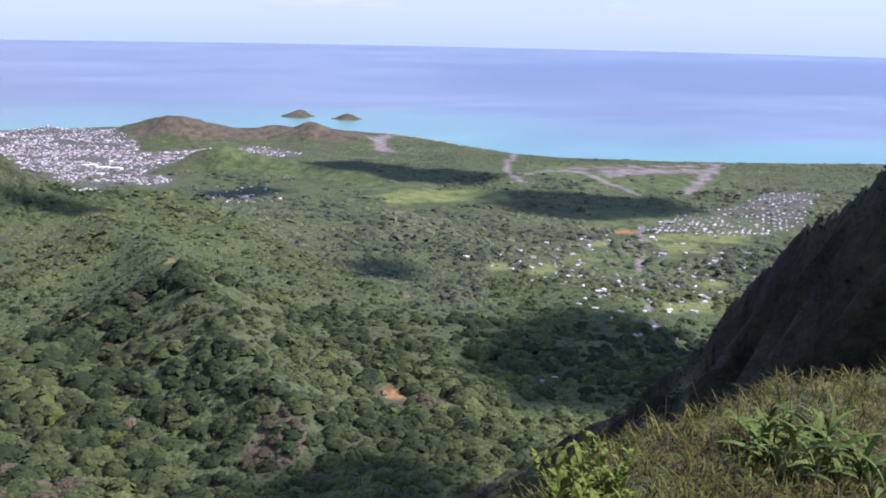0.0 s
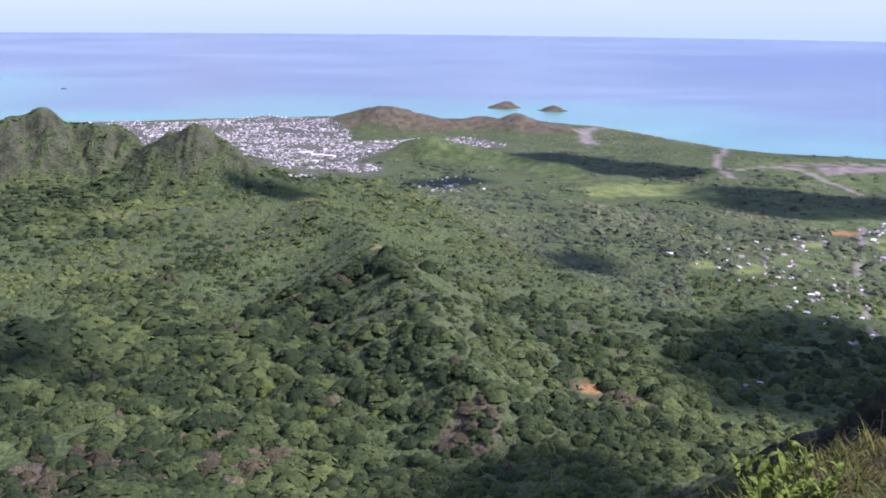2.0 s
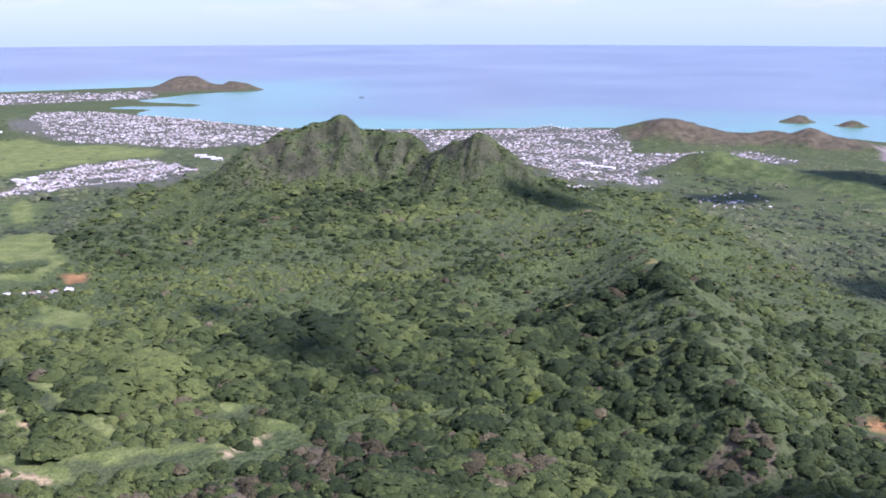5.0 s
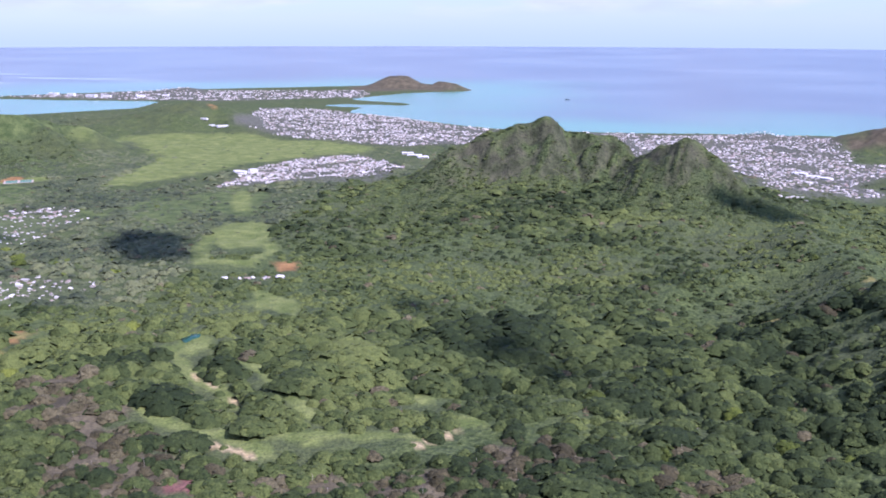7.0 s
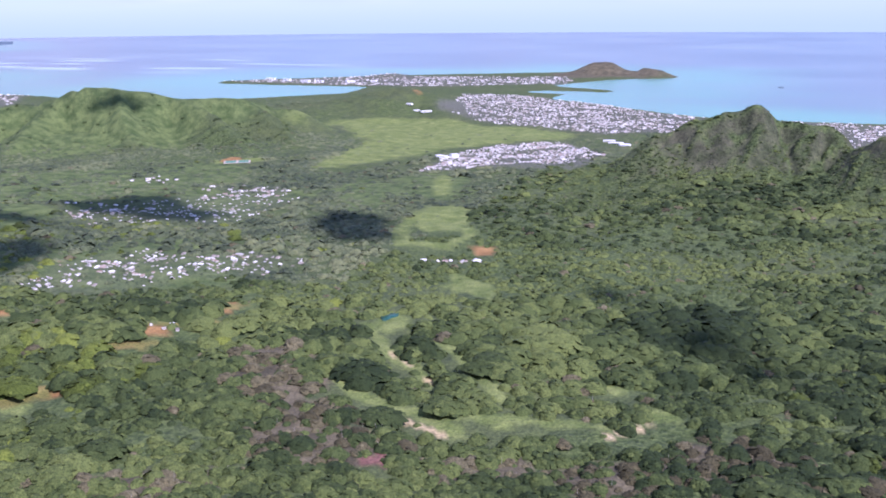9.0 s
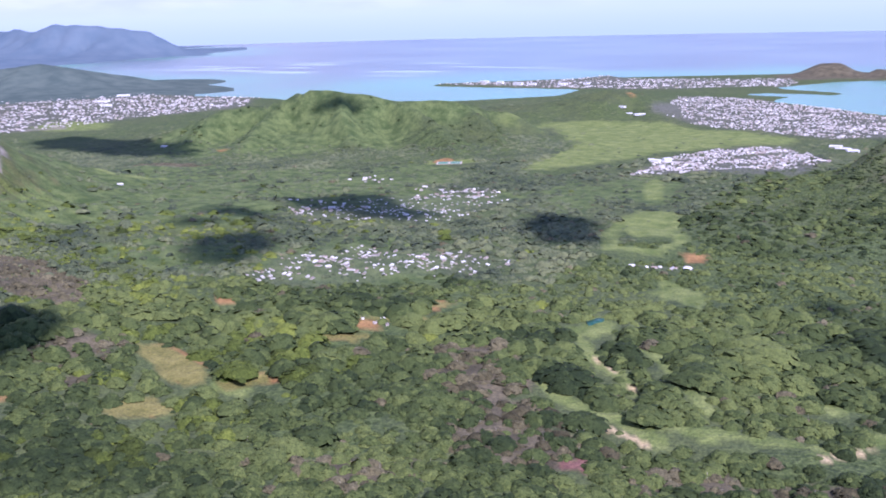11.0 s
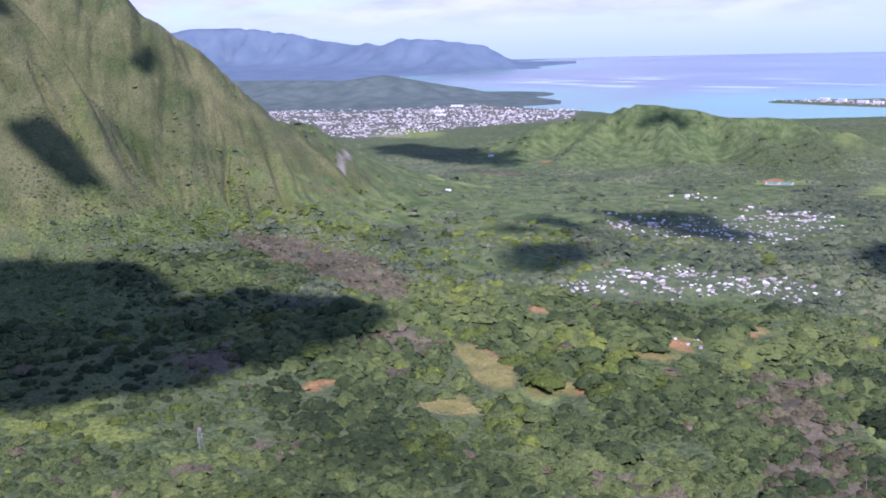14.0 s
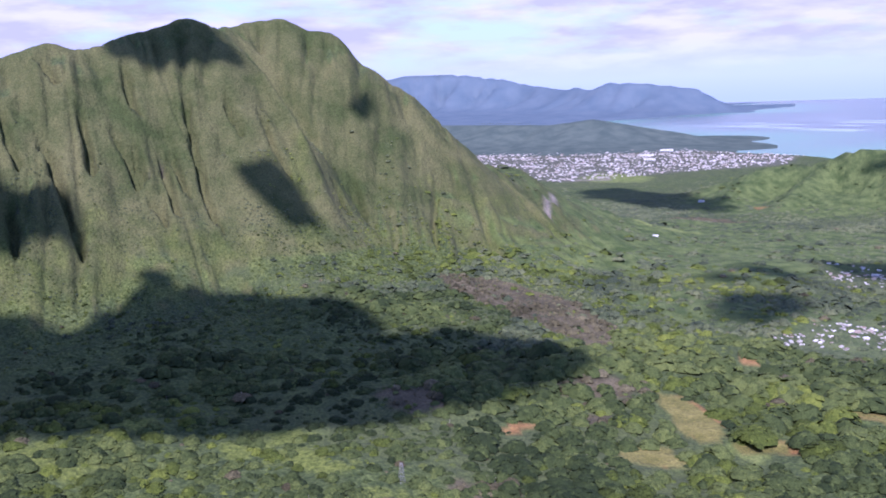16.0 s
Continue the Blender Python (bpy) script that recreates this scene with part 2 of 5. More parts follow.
# ridge lines: x, y, height of the crest; then steep width, broad width, share of the steep part, gully spacing and depth
RIDGES = {
    "olomana": ([(-181, 593, 9), (-131, 598, 22), (-99, 612, 31), (-88, 614, 45), (-70, 618, 53), (-51, 620, 59), (-35, 619, 64),
                 (-25, 624, 56), (-5, 620, 55), (5, 620, 52), (15, 614, 41), (22, 600, 43), (35, 589, 50), (46, 583, 54),
                 (54, 580, 48), (65, 571, 36), (84, 554, 27), (102, 530, 21)], 27, 130, 0.52, 13, 0.12),
    "spur": ([(102, 524, 21), (91, 461, 28), (95, 399, 33), (92, 338, 37), (83, 257, 36), (83, 222, 33), (80, 195, 26), (77, 168, 17)], 30, 75, 0.72, 24, 0.22),
    "side_spur": ([(92, 338, 36), (60, 310, 28), (20, 285, 21), (-10, 268, 16)], 22, 50, 0.8, 17, 0.2),
    "side_spur_b": ([(95, 400, 33), (60, 395, 27), (15, 370, 20)], 24, 55, 0.8, 17, 0.2),
    "east_spur": ([(92, 338, 36), (130, 330, 24), (165, 318, 15)], 20, 45, 0.8, 17, 0.2),
    "east_spur_b": ([(95, 420, 31), (140, 430, 22), (190, 440, 12)], 24, 55, 0.8, 17, 0.2),
    "hill_k": ([(-760, 650, 8), (-720, 694, 21), (-696, 718, 34), (-665, 733, 39), (-616, 736, 54), (-587, 759, 49), (-562, 779, 43),
                (-509, 814, 38), (-488, 850, 28), (-451, 848, 12)], 55, 150, 0.8, 40, 0.75),
    "hill_k_spur": ([(-542, 774, 40), (-500, 758, 31), (-460, 728, 17), (-428, 694, 8)], 26, 60, 0.85, 18, 0.3),
    "hill_k_spur_b": ([(-589, 750, 47), (-573, 728, 38), (-545, 702, 20), (-520, 675, 10)], 24, 55, 0.85, 18, 0.3),
    "hill_k_spur_c": ([(-640, 730, 44), (-640, 700, 31), (-622, 660, 17), (-605, 625, 10)], 24, 55, 0.85, 18, 0.3),
    "hill_k_spur_d": ([(-500, 820, 36), (-469, 800, 28), (-430, 765, 14), (-400, 738, 6)], 26, 60, 0.85, 18, 0.3),
    "hill_k_spur_e": ([(-700, 712, 33), (-700, 675, 23), (-680, 640, 13)], 24, 55, 0.85, 18, 0.3),
    "hill_b": ([(-615, 1007, 10), (-557, 1063, 13), (-509, 1087, 22), (-478, 1101, 30), (-432, 1109, 24), (-387, 1083, 10)], 45, 90, 0.9, 30, 0.36),
    "cliff": ([(-440, -260, 190), (-468, -60, 150), (-479, 36, 140), (-481, 56, 147.7), (-482, 66, 145.4), (-486, 80, 145.6), (-492, 91, 149.5), (-494, 107, 154.6),
               (-493, 121, 154.7), (-490, 132, 151), (-510, 144, 148), (-519, 148, 154.5), (-523, 158, 158.9), (-520, 178, 160.5), (-516, 196, 152), (-513, 213, 135.5),
               (-510, 231, 121.5), (-507, 246, 102.5), (-508, 265, 84), (-521, 282, 76), (-551, 326, 67), (-578, 377, 46), (-592, 410, 31),
               (-600, 440, 16)], 62, 150, 0.64, 13, 0.05),
    "cliff_spur": ([(-491, 127, 147), (-487, 134, 146), (-479, 143.5, 138.8), (-469, 151, 130.9), (-458, 157, 116), (-446, 160.5, 98), (-432, 163, 76)], 22, 50, 0.8, 12, 0.1),
    "eye_ridge": ([(-440, -260, 190), (-160, -120, 150), (-40, -45, 128), (-6, -6, 118.6), (6, -3, 117.7), (14, 1, 117.0), (40, 20, 118),
                   (70, 45, 115), (89, 65, 107), (97, 79, 99), (103, 89, 91), (108, 101, 82), (111, 110, 73), (112, 115, 66),
                   (104, 119, 61), (98, 126, 53), (95, 129, 47), (90, 150, 34)], 8, 62, 0.04, 9, 0.16),
    "lanikai": ([(214, 1038, 5), (234, 1003, 18), (262, 986, 25), (288, 978, 22), (324, 967, 12), (343, 971, 12), (359, 965, 15),
                 (376, 948, 13), (390, 943, 20), (408, 935, 14), (430, 903, 8)], 34, 70, 0.9, 24, 0.4),
    "small_hill": ([(146, 1080, 6), (164, 1078, 10), (180, 1075, 5)], 14, 30, 1.0, 12, 0.1),
    "green_hill": ([(210, 762, 9), (225, 768, 17), (246, 761, 22), (263, 745, 17), (292, 713, 11), (310, 650, 12), (318, 612, 9)], 36, 70, 0.9, 22, 0.4),
    "islet_a": ([(456, 1185, 2), (469, 1185, 7), (479, 1181, 13.5), (488, 1172, 2)], 9, 20, 1.0, 8, 0.15),
    "islet_b": ([(506, 1137, 2), (520, 1137, 12), (525, 1134, 11), (533, 1125, 2)], 9, 20, 1.0, 8, 0.15),
    "point_hill": ([(-439, 1807, 2), (-415, 1813, 10), (-388, 1809, 23), (-359, 1815, 24), (-328, 1810, 10), (-307, 1804, 8),
                    (-297, 1806, 14), (-270, 1790, 15), (-254, 1762, 3)], 26, 60, 0.95, 25, 0.15),
    "point_knoll": ([(-742, 1585, 5), (-692, 1618, 10), (-656, 1633, 3)], 22, 40, 1.0, 20, 0.1),
    "west_hill": ([(-520, 1000, 14), (-492, 1040, 22), (-455, 1034, 22), (-443, 1094, 26), (-369, 1036, 8)], 40, 70, 1.0, 26, 0.2),
}
FAR_RANGE = [(-4500, 900, 190), (-4025, 1777, 150), (-3974, 1890, 176), (-3880, 2075, 176), (-3689, 2209, 148), (-3549, 2246, 119),
             (-3303, 2257, 93), (-3191, 2243, 103), (-3081, 2225, 90), (-2998, 2252, 117), (-2868, 2338, 107),
             (-2728, 2425, 84), (-2639, 2448, 40), (-2585, 2463, 5)]
FAR_HILLS = [(-2250, 640, 60), (-2090, 860, 50), (-1950, 940, 42), (-1763, 1046, 41), (-1666, 1107, 39), (-1577, 1147, 50), (-1540, 1196, 38), (-1518, 1272, 23), (-1517, 1364, 4)]
# the grassy ledge that the camera stands on
LEDGE = [(-3, -3), (-0.8, 0.7), (0.4, 1.5), (1.3, 2.0), (1.75, 2.45), (2.26, 2.75), (2.75, 2.96), (3.2, 3.05), (4.0, 3.33), (4.7, 3.3), (11, 3.6), (14, -3), (6, -8), (-6, -8)]
# the shore of the mainland, then the two islets and the marsh lagoon
SHORE = [(4900, -1500), (1500, 120), (811, 593), (677, 658), (560, 741), (534, 785), (514, 868), (494, 967), (470, 1010), (420, 1060), (300, 1095),
         (231, 1127), (144, 1125), (28, 1119), (-119, 1139), (-238, 1230), (-335, 1314), (-330, 1420), (-281, 1440), (-300, 1480),
         (-390, 1540), (-330, 1690), (-240, 1755), (-290, 1850), (-440, 1870), (-748, 1690), (-960, 1490), (-940, 1440), (-661, 1440),
         (-640, 1330), (-760, 1180), (-950, 1130), (-1075, 1160), (-1300, 1150), (-1422, 1257), (-1520, 1400), (-1610, 1400),
         (-1700, 1330), (-2300, 1450), (-2900, 2050), (-2640, 2380), (-2570, 2480), (-3000, 2900), (-3900, 3000), (-4900, 2600),
         (-4900, -4900), (4900, -4900)]


def inland(x, y, ring):
    """Distance to a shore line, positive on the land's side."""
    best, inside = np.full(x.shape, 1e9), np.zeros(x.shape, bool)
    for (ax, ay), (bx, by) in zip(ring, ring[1:] + ring[:1]):
        dx, dy = bx - ax, by - ay
        u = np.clip(((x - ax) * dx + (y - ay) * dy) / (dx * dx + dy * dy), 0, 1)
        best = np.minimum(best, np.hypot(x - ax - u * dx, y - ay - u * dy))
        if ay != by:
            inside ^= ((ay > y) != (by > y)) & (x < (y - ay) * dx / dy + ax)
    return np.where(inside, best, -best)


def grooves(d, along):
    """Where the narrow gullies of the great cliff run, 0 to 1."""
    lean = along + 0.3 * d + 3 * value_noise(d / 14, along / 40, 17)
    cut = np.abs(2 * value_noise(lean / 11, d / 160 + 3.1, 19) - 1)
    weak = smooth(0.28, 0.5, value_noise(along / 24, d / 45, 23))
    return smooth(0.72, 0.93, 1 - cut) * weak * smooth(26, 52, d) * smooth(104, 84, d)


# narrow dark gullies in the great cliff, from their heads down
GULLIES = [[(-446, 46.5), (-426, 51), (-411, 53)], [(-454, 32), (-440, 35)], [(-451, 75), (-447, 79), (-437, 82)], [(-446, 83), (-437, 85)],
           [(-446, 94), (-430, 94), (-425, 95)], [(-446, 98), (-433, 101)], [(-449, 109), (-431, 109), (-423, 111)], [(-430, 86), (-425, 89)],
           [(-472, 51), (-463, 57)], [(-459, 109), (-451, 110.5)], [(-473, 86.5), (-459, 87.5)], [(-457, 144.5), (-445, 146), (-439, 148)],
           [(-459, 129.5), (-450, 131)], [(-449, 160), (-442, 163)], [(-425, 30), (-407, 29)], [(-454, 63.5), (-437, 63.5)],
           [(-458, 187.5), (-447, 189)], [(-451, 176), (-441, 176)]]


def gully(x, y):
    """How deep within the narrow gullies a place lies, 0 to 1."""
    best = np.zeros(x.shape)
    near = (x < -400) & (x > -480) & (y > 20) & (y < 200)
    if near.any():
        nx, ny = x[near] + 2.5 * (value_noise(x[near] / 5, y[near] / 5, 29) - 0.5), y[near] + 2.5 * (value_noise(x[near] / 5, y[near] / 5, 28) - 0.5)
        d = np.full(nx.shape, 9.0)
        for line in GULLIES:
            d = np.minimum(d, crest(nx, ny, [(*p, 0) for p in line])[0])
        best[near] = smooth(2.6, 0.7, d)
    return best


def height(x, y):
    r = np.hypot(x, y)
    wander = 26 * (fbm(x / 90, y / 90, 3) - 0.5) * smooth(400, 900, r)
    shore = inland(x + wander, y + wander * 0.6, SHORE)
    for cx, cy, size in ((472, 1181, 22), (519, 1134, 20)):
        shore = np.maximum(shore, size - np.hypot(x - cx, (y - cy) * 1.3))
    lagoon = 1.0 - np.hypot((x + 345) / 62, (y - 1420) / 26)
    shore = np.minimum(shore, -lagoon * 30 + 2)
    level = 1.6 + 13.0 * smooth(760, 300, r) + 3.0 * (fbm(x / 120, y / 120, 5) - 0.5) * smooth(800, 400, r) * smooth(20, 170, r)
    ground = np.where(shore > 0, np.minimum(level, 0.25 + shore * 0.07), np.maximum(-6.0, shore * 0.08 - 0.3))
    hills = np.zeros(x.shape)
    knit = 0.05 + 5.0 * smooth(10, 120, r)
    floor = 1.6 + 13.0 * smooth(760, 300, r)
    rises = [np.maximum(118.57 - 0.085 * x - floor, 0) * np.exp(-np.maximum(-inland(x, y, LEDGE), 0) / 60)]
    for name, (line, steep, broad, share, gap, depth) in RIDGES.items():
        d, high, along = crest(x, y, line)
        flank = share * np.exp(-(d / steep) ** 2) + (1 - share) * np.exp(-(d / broad) ** 1.15)
        if name == "eye_ridge":
            flank = np.exp(-(d / broad))
        rise = np.maximum(high - floor, 0) * flank
        if name in ("olomana", "hill_k", "cliff"):
            # no step where the foot of the nearest crest changes
            near = d < 3 * broad
            nx, ny, most = x[near], y[near], rise[near]
            for a, b in zip(line, line[1:]):
                da, ha, _ = crest(nx, ny, [a, b])
                most = np.maximum(most, np.maximum(ha - floor[near], 0) * (share * np.exp(-(da / steep) ** 2) + (1 - share) * np.exp(-(da / broad) ** 1.15)))
            rise[near] = most
        lean = along + 0.22 * d
        cut = np.abs(2 * value_noise(lean / gap, d / (gap * 6) + 3.1, len(name)) - 1)
        fine = np.abs(2 * value_noise(lean / gap * 2.7, d / (gap * 3), len(name) + 5) - 1)
        if name == "olomana":
            cut = np.abs(2 * value_noise((x + 9 * value_noise(y / 20, x / 30, 15)) / gap, y / (gap * 4), 16) - 1)
            fine = np.abs(2 * value_noise((x - 0.3 * y) / gap * 2.3, y / (gap * 2), 18) - 1)
        rise = rise * (1 - depth * (0.65 * (1 - cut) ** 2 + 0.35 * (1 - fine) ** 2) * smooth(0.0, gap * 0.7, d) * 1.5)
        if name == "cliff":
            tall = smooth(10, 40, d) * smooth(125, 70, d)
            lean = along + 0.35 * d + 4 * value_noise(d / 20, along / 30, 12)
            rib = np.abs(2 * value_noise(lean / 15, d / 120 + 1.7, 13) - 1)
            flute = np.abs(2 * value_noise(lean / 6.5, d / 70, 14) - 1)
            uneven = 0.35 + 1.1 * value_noise(along / 37, d / 45, 25)
            rise = rise - (grooves(d, along) * 4 + gully(x, y) * 9 + tall * uneven * ((1 - rib) ** 2 * 6.0 + (1 - flute) ** 2 * 2.6 * smooth(18, 45, d))) * smooth(40, 100, high)
        rises.append(np.maximum(rise, 0))
    for rise in rises:
        over = np.maximum(knit - np.abs(hills - rise), 0)
        hills = np.maximum(hills, rise) + np.where(np.minimum(hills, rise) > 0.5, over * over / (4 * knit), 0)
    uneven = (fbm(x / 34, y / 34, 9) - 0.5) * smooth(40, 180, r) * smooth(1500, 500, r) * smooth(0, 25, shore)
    return ground + hills + uneven * (5.5 + 0.16 * np.minimum(hills, 60))


# ---------------------------------------------------------------- what covers the land: x, y, half-widths across and along the line of sight
COVER = {
    "grass": [(-46, 256, 4, 6), (-31, 237, 6, 5), (-67, 224, 5, 4), (-129, 294, 7, 11),
              (-187, 490, 12, 14), (-118, 348, 8, 12), (-195, 190, 7, 3), (-560, 470, 30, 30),
              (-1001, 749, 50, 60), (318, 566, 22, 12), (387, 388, 22, 7), (-418, 672, 20, 10), (-190, 262, 12, 3), (-215, 262, 6, 4)],
    "soil": [(-194, 241, 6, 2), (-203, 169.5, 3.5, 2.6), (-211, 187, 2, 2), (-254, 250, 4, 4),
             (-430, 672, 8, 10), (-640, 640, 6, 8), (365, 425, 10, 8), (120, 232, 5, 5), (-193, 253, 6, 3)],
    "red_soil": [(-89, 195, 4, 5)],
    "dry": [(-258, 180, 22, 8), (-236, 170, 5, 5), (-208, 116, 10, 5), (-138, 229, 13, 20), (-105, 196, 15, 12), (-131, 165, 14, 12), (-146, 244, 10, 14), (-117, 206, 12, 16),
            (-10, 212, 16, 12), (-62, 196, 14, 8), (-35, 200, 14, 9), (25, 208, 12, 9), (300, 965, 80, 40), (400, 935, 50, 40), (552, 629, 64, 17), (-355, 1800, 150, 75), (472, 1181, 30, 25),
            (519, 1134, 30, 25), (120, 215, 10, 8), (-620, 560, 26, 22), (-205, 94, 8, 5), (-270, 130, 14, 8), (75, 205, 10, 10), (30, 300, 8, 8)],
    "town": [(318, 838, 26, 14), (-142, 384, 15, 5), (196, 605, 22, 14)],
    "sand": [(-97, 247, 1.4, 1.4)],
    "paved": [(433, 866, 6, 60)],
    "olive": [],
    "ridge_shade": [],
    "lush": [(-281, 18, 9, 5), (-264, 27, 9, 4), (-290, 48, 5, 5), (-262, 69, 5, 5), (-262, 83, 7, 4), (-247, 82, 8, 5), (-235, 87, 6, 4), (-215, 93, 6, 3), (-210, 105, 5, 3),
             (-397, 30, 16, 18), (-395, 46, 12, 20), (-425, 190, 11, 14), (-440, 158, 8, 10), (-400, 190, 8, 12), (-455, 235, 9, 12), (-250, 164, 8, 6), (-228, 180, 8, 5),
             (-270, 234, 12, 10), (-315, 262, 14, 12), (-200, 182, 7, 4), (-370, 330, 40, 30), (-440, 300, 35, 40), (-390, 260, 20, 18)],
    "hay": [(-205, 168, 8, 5), (-190, 262, 14, 3), (-195, 240, 7, 3), (-188, 289, 5, 6), (-192, 195, 8, 3), (-60, 310, 4, 3), (60, 330, 5, 4), (92, 350, 3, 9)],
    "crag": [(-84, 606, 12, 12), (-60, 600, 17, 10), (-39, 615, 14, 8), (3, 617, 8, 8), (38, 580, 12, 10), (50, 578, 8, 8)],
    "fields": [(-590, 740, 150, 75), (312, 340, 32, 40), (420, 430, 60, 50), (262, 290, 16, 20), (165, 222, 10, 10), (-560, 470, 90, 110), (-470, 520, 60, 60),
               (540, 600, 90, 60), (-230, 590, 25, 60), (-255, 330, 40, 45), (-340, 500, 55, 70), (-420, 600, 40, 50), (-440, 340, 80, 70), (-500, 420, 90, 80), (-330, 290, 40, 30)],
}
# long narrow patches: half-width, then the line
STRIPS = {
    "grass": [(2.2, [(-134, 286), (-127, 278), (-116, 262), (-106, 256), (-96, 245)]), (2.6, [(-108, 276), (-99, 272), (-89, 259), (-78, 244), (-73, 237)]),
              (3.0, [(-124, 242), (-110, 230), (-102, 228), (-91, 224), (-78, 214)]), (2.5, [(-90, 223), (-82, 222), (-60, 225), (-43, 226)]),
              (5.0, [(-170, 404), (-190, 444), (-191, 471), (-191, 499), (-181, 505)]), (4.0, [(-164, 406), (-152, 411), (-149, 432), (-157, 455)]),
              (4.0, [(-128, 352), (-118, 350), (-110, 339)]), (5.0, [(-210, 560), (-225, 600), (-240, 640)])],
    "sand": [(0.8, [(-116, 262), (-111, 260), (-107, 258)]), (0.7, [(-97, 221), (-90, 217), (-79, 212)]), (1.1, [(-42, 219), (-39, 225), (-33, 230)])],
    "paved": [(0.7, [(395, 443), (323, 365), (271, 301), (237, 258), (233, 239)]), (0.7, [(300, 384), (336, 393), (355, 397)]), (0.7, [(323, 365), (370, 350), (410, 330)]), (3, [(478, 662), (526, 642), (636, 618)]), (3, [(503, 634), (477, 543)]), (4.5, [(649, 637), (506, 525)]), (3, [(541, 792), (459, 687), (426, 615)]),
              (6, [(480, 940), (441, 894), (416, 813)]), (2, [(-525, 352), (-500, 329), (-486, 322)]),
              (2.5, [(-1010, 700), (-985, 735), (-1020, 760)]), (4, [(455, 655), (520, 668), (640, 640)])],
    "hay": [(5.0, [(-237, 201), (-225, 196), (-214, 191)]), (3.5, [(-216, 189), (-208, 190)])],
    "soil": [(1.2, [(-237, 204), (-225, 203), (-210, 198)]), (3, [(-440, 1090), (-445, 1100)])],
}


# patches with an outline of their own
ZONES = {
    "grass": [[(-462, 844), (-496, 965), (-426, 994), (-365, 1002), (-218, 927), (-215, 889), (-253, 841), (-286, 786), (-287, 735), (-305, 699), (-329, 660), (-352, 649), (-360, 683), (-365, 787), (-449, 916)],
              [(-200, 468), (-201, 514), (-181, 515), (-165, 487), (-158, 450), (-172, 440)], [(-136, 372), (-123, 365), (-109, 348), (-105, 330), (-128, 350)],
              [(365, 408), (433, 399), (413, 377), (356, 396)], [(356, 387), (381, 382), (355, 351), (333, 359)], [(320, 400), (341, 408), (320, 381), (307, 384)], [(255, 362), (269, 359), (257, 340), (243, 344)],
              [(264, 284), (295, 284), (271, 263), (255, 271)], [(303, 305), (322, 304), (311, 294), (298, 297)], [(236, 367), (253, 374), (243, 355), (232, 355)],
              [(280, 576), (316, 592), (355, 599), (385, 572), (361, 529), (347, 555), (314, 557), (283, 553)],
              [(-203, 191), (-194, 196), (-184, 191), (-187, 187), (-196, 187)]],
    "hay": [[(-245, 201), (-237, 204), (-210, 198), (-206, 185), (-209, 185), (-229, 194)], [(-213, 160), (-213, 170), (-207, 177), (-198, 169), (-202, 161)],
            [(-199, 240), (-190, 246), (-186, 250), (-187, 238)]],
    "soil": [[(-192, 198), (-191, 202), (-185, 204), (-181, 200), (-187, 196)], [(-242, 141), (-243, 147), (-242, 154), (-236, 149), (-239, 142)], [(-196, 291), (-190, 296), (-183, 285), (-184, 273)],
             [(-142, 414), (-131, 415), (-128, 405), (-133, 398)]],
    "dry": [[(-394, 201), (-387, 223), (-362, 242), (-311, 238), (-290, 214), (-334, 202), (-370, 195)]],
    "lush": [[(-412, 30), (-425, 60), (-420, 110), (-414, 141), (-430, 183), (-448, 225), (-464, 274), (-430, 290), (-400, 240), (-383, 160), (-390, 110), (-385, 60)], [(-430, 183), (-427, 196), (-415, 211), (-417, 191)], [(-258, 76), (-246, 86), (-231, 89), (-240, 78)], [(-285, 11), (-280, 19), (-255, 31), (-255, 24)], [(-264, 67), (-264, 73), (-253, 71), (-254, 65)],
             [(-412, 118), (-414, 141), (-393, 169), (-383, 159), (-388, 131)], [(-448, 225), (-464, 274), (-449, 272), (-441, 234)], [(-399, 34), (-411, 44), (-401, 64), (-394, 51)]],
    "paved": [[(527, 651), (578, 638), (628, 623), (610, 610), (554, 618), (510, 615)]],
    "fields": [[(225, 740), (246, 790), (300, 740), (325, 640), (300, 600), (270, 690)], [(-296, 584), (-296, 637), (-261, 596), (-230, 517), (-236, 486)]],
}
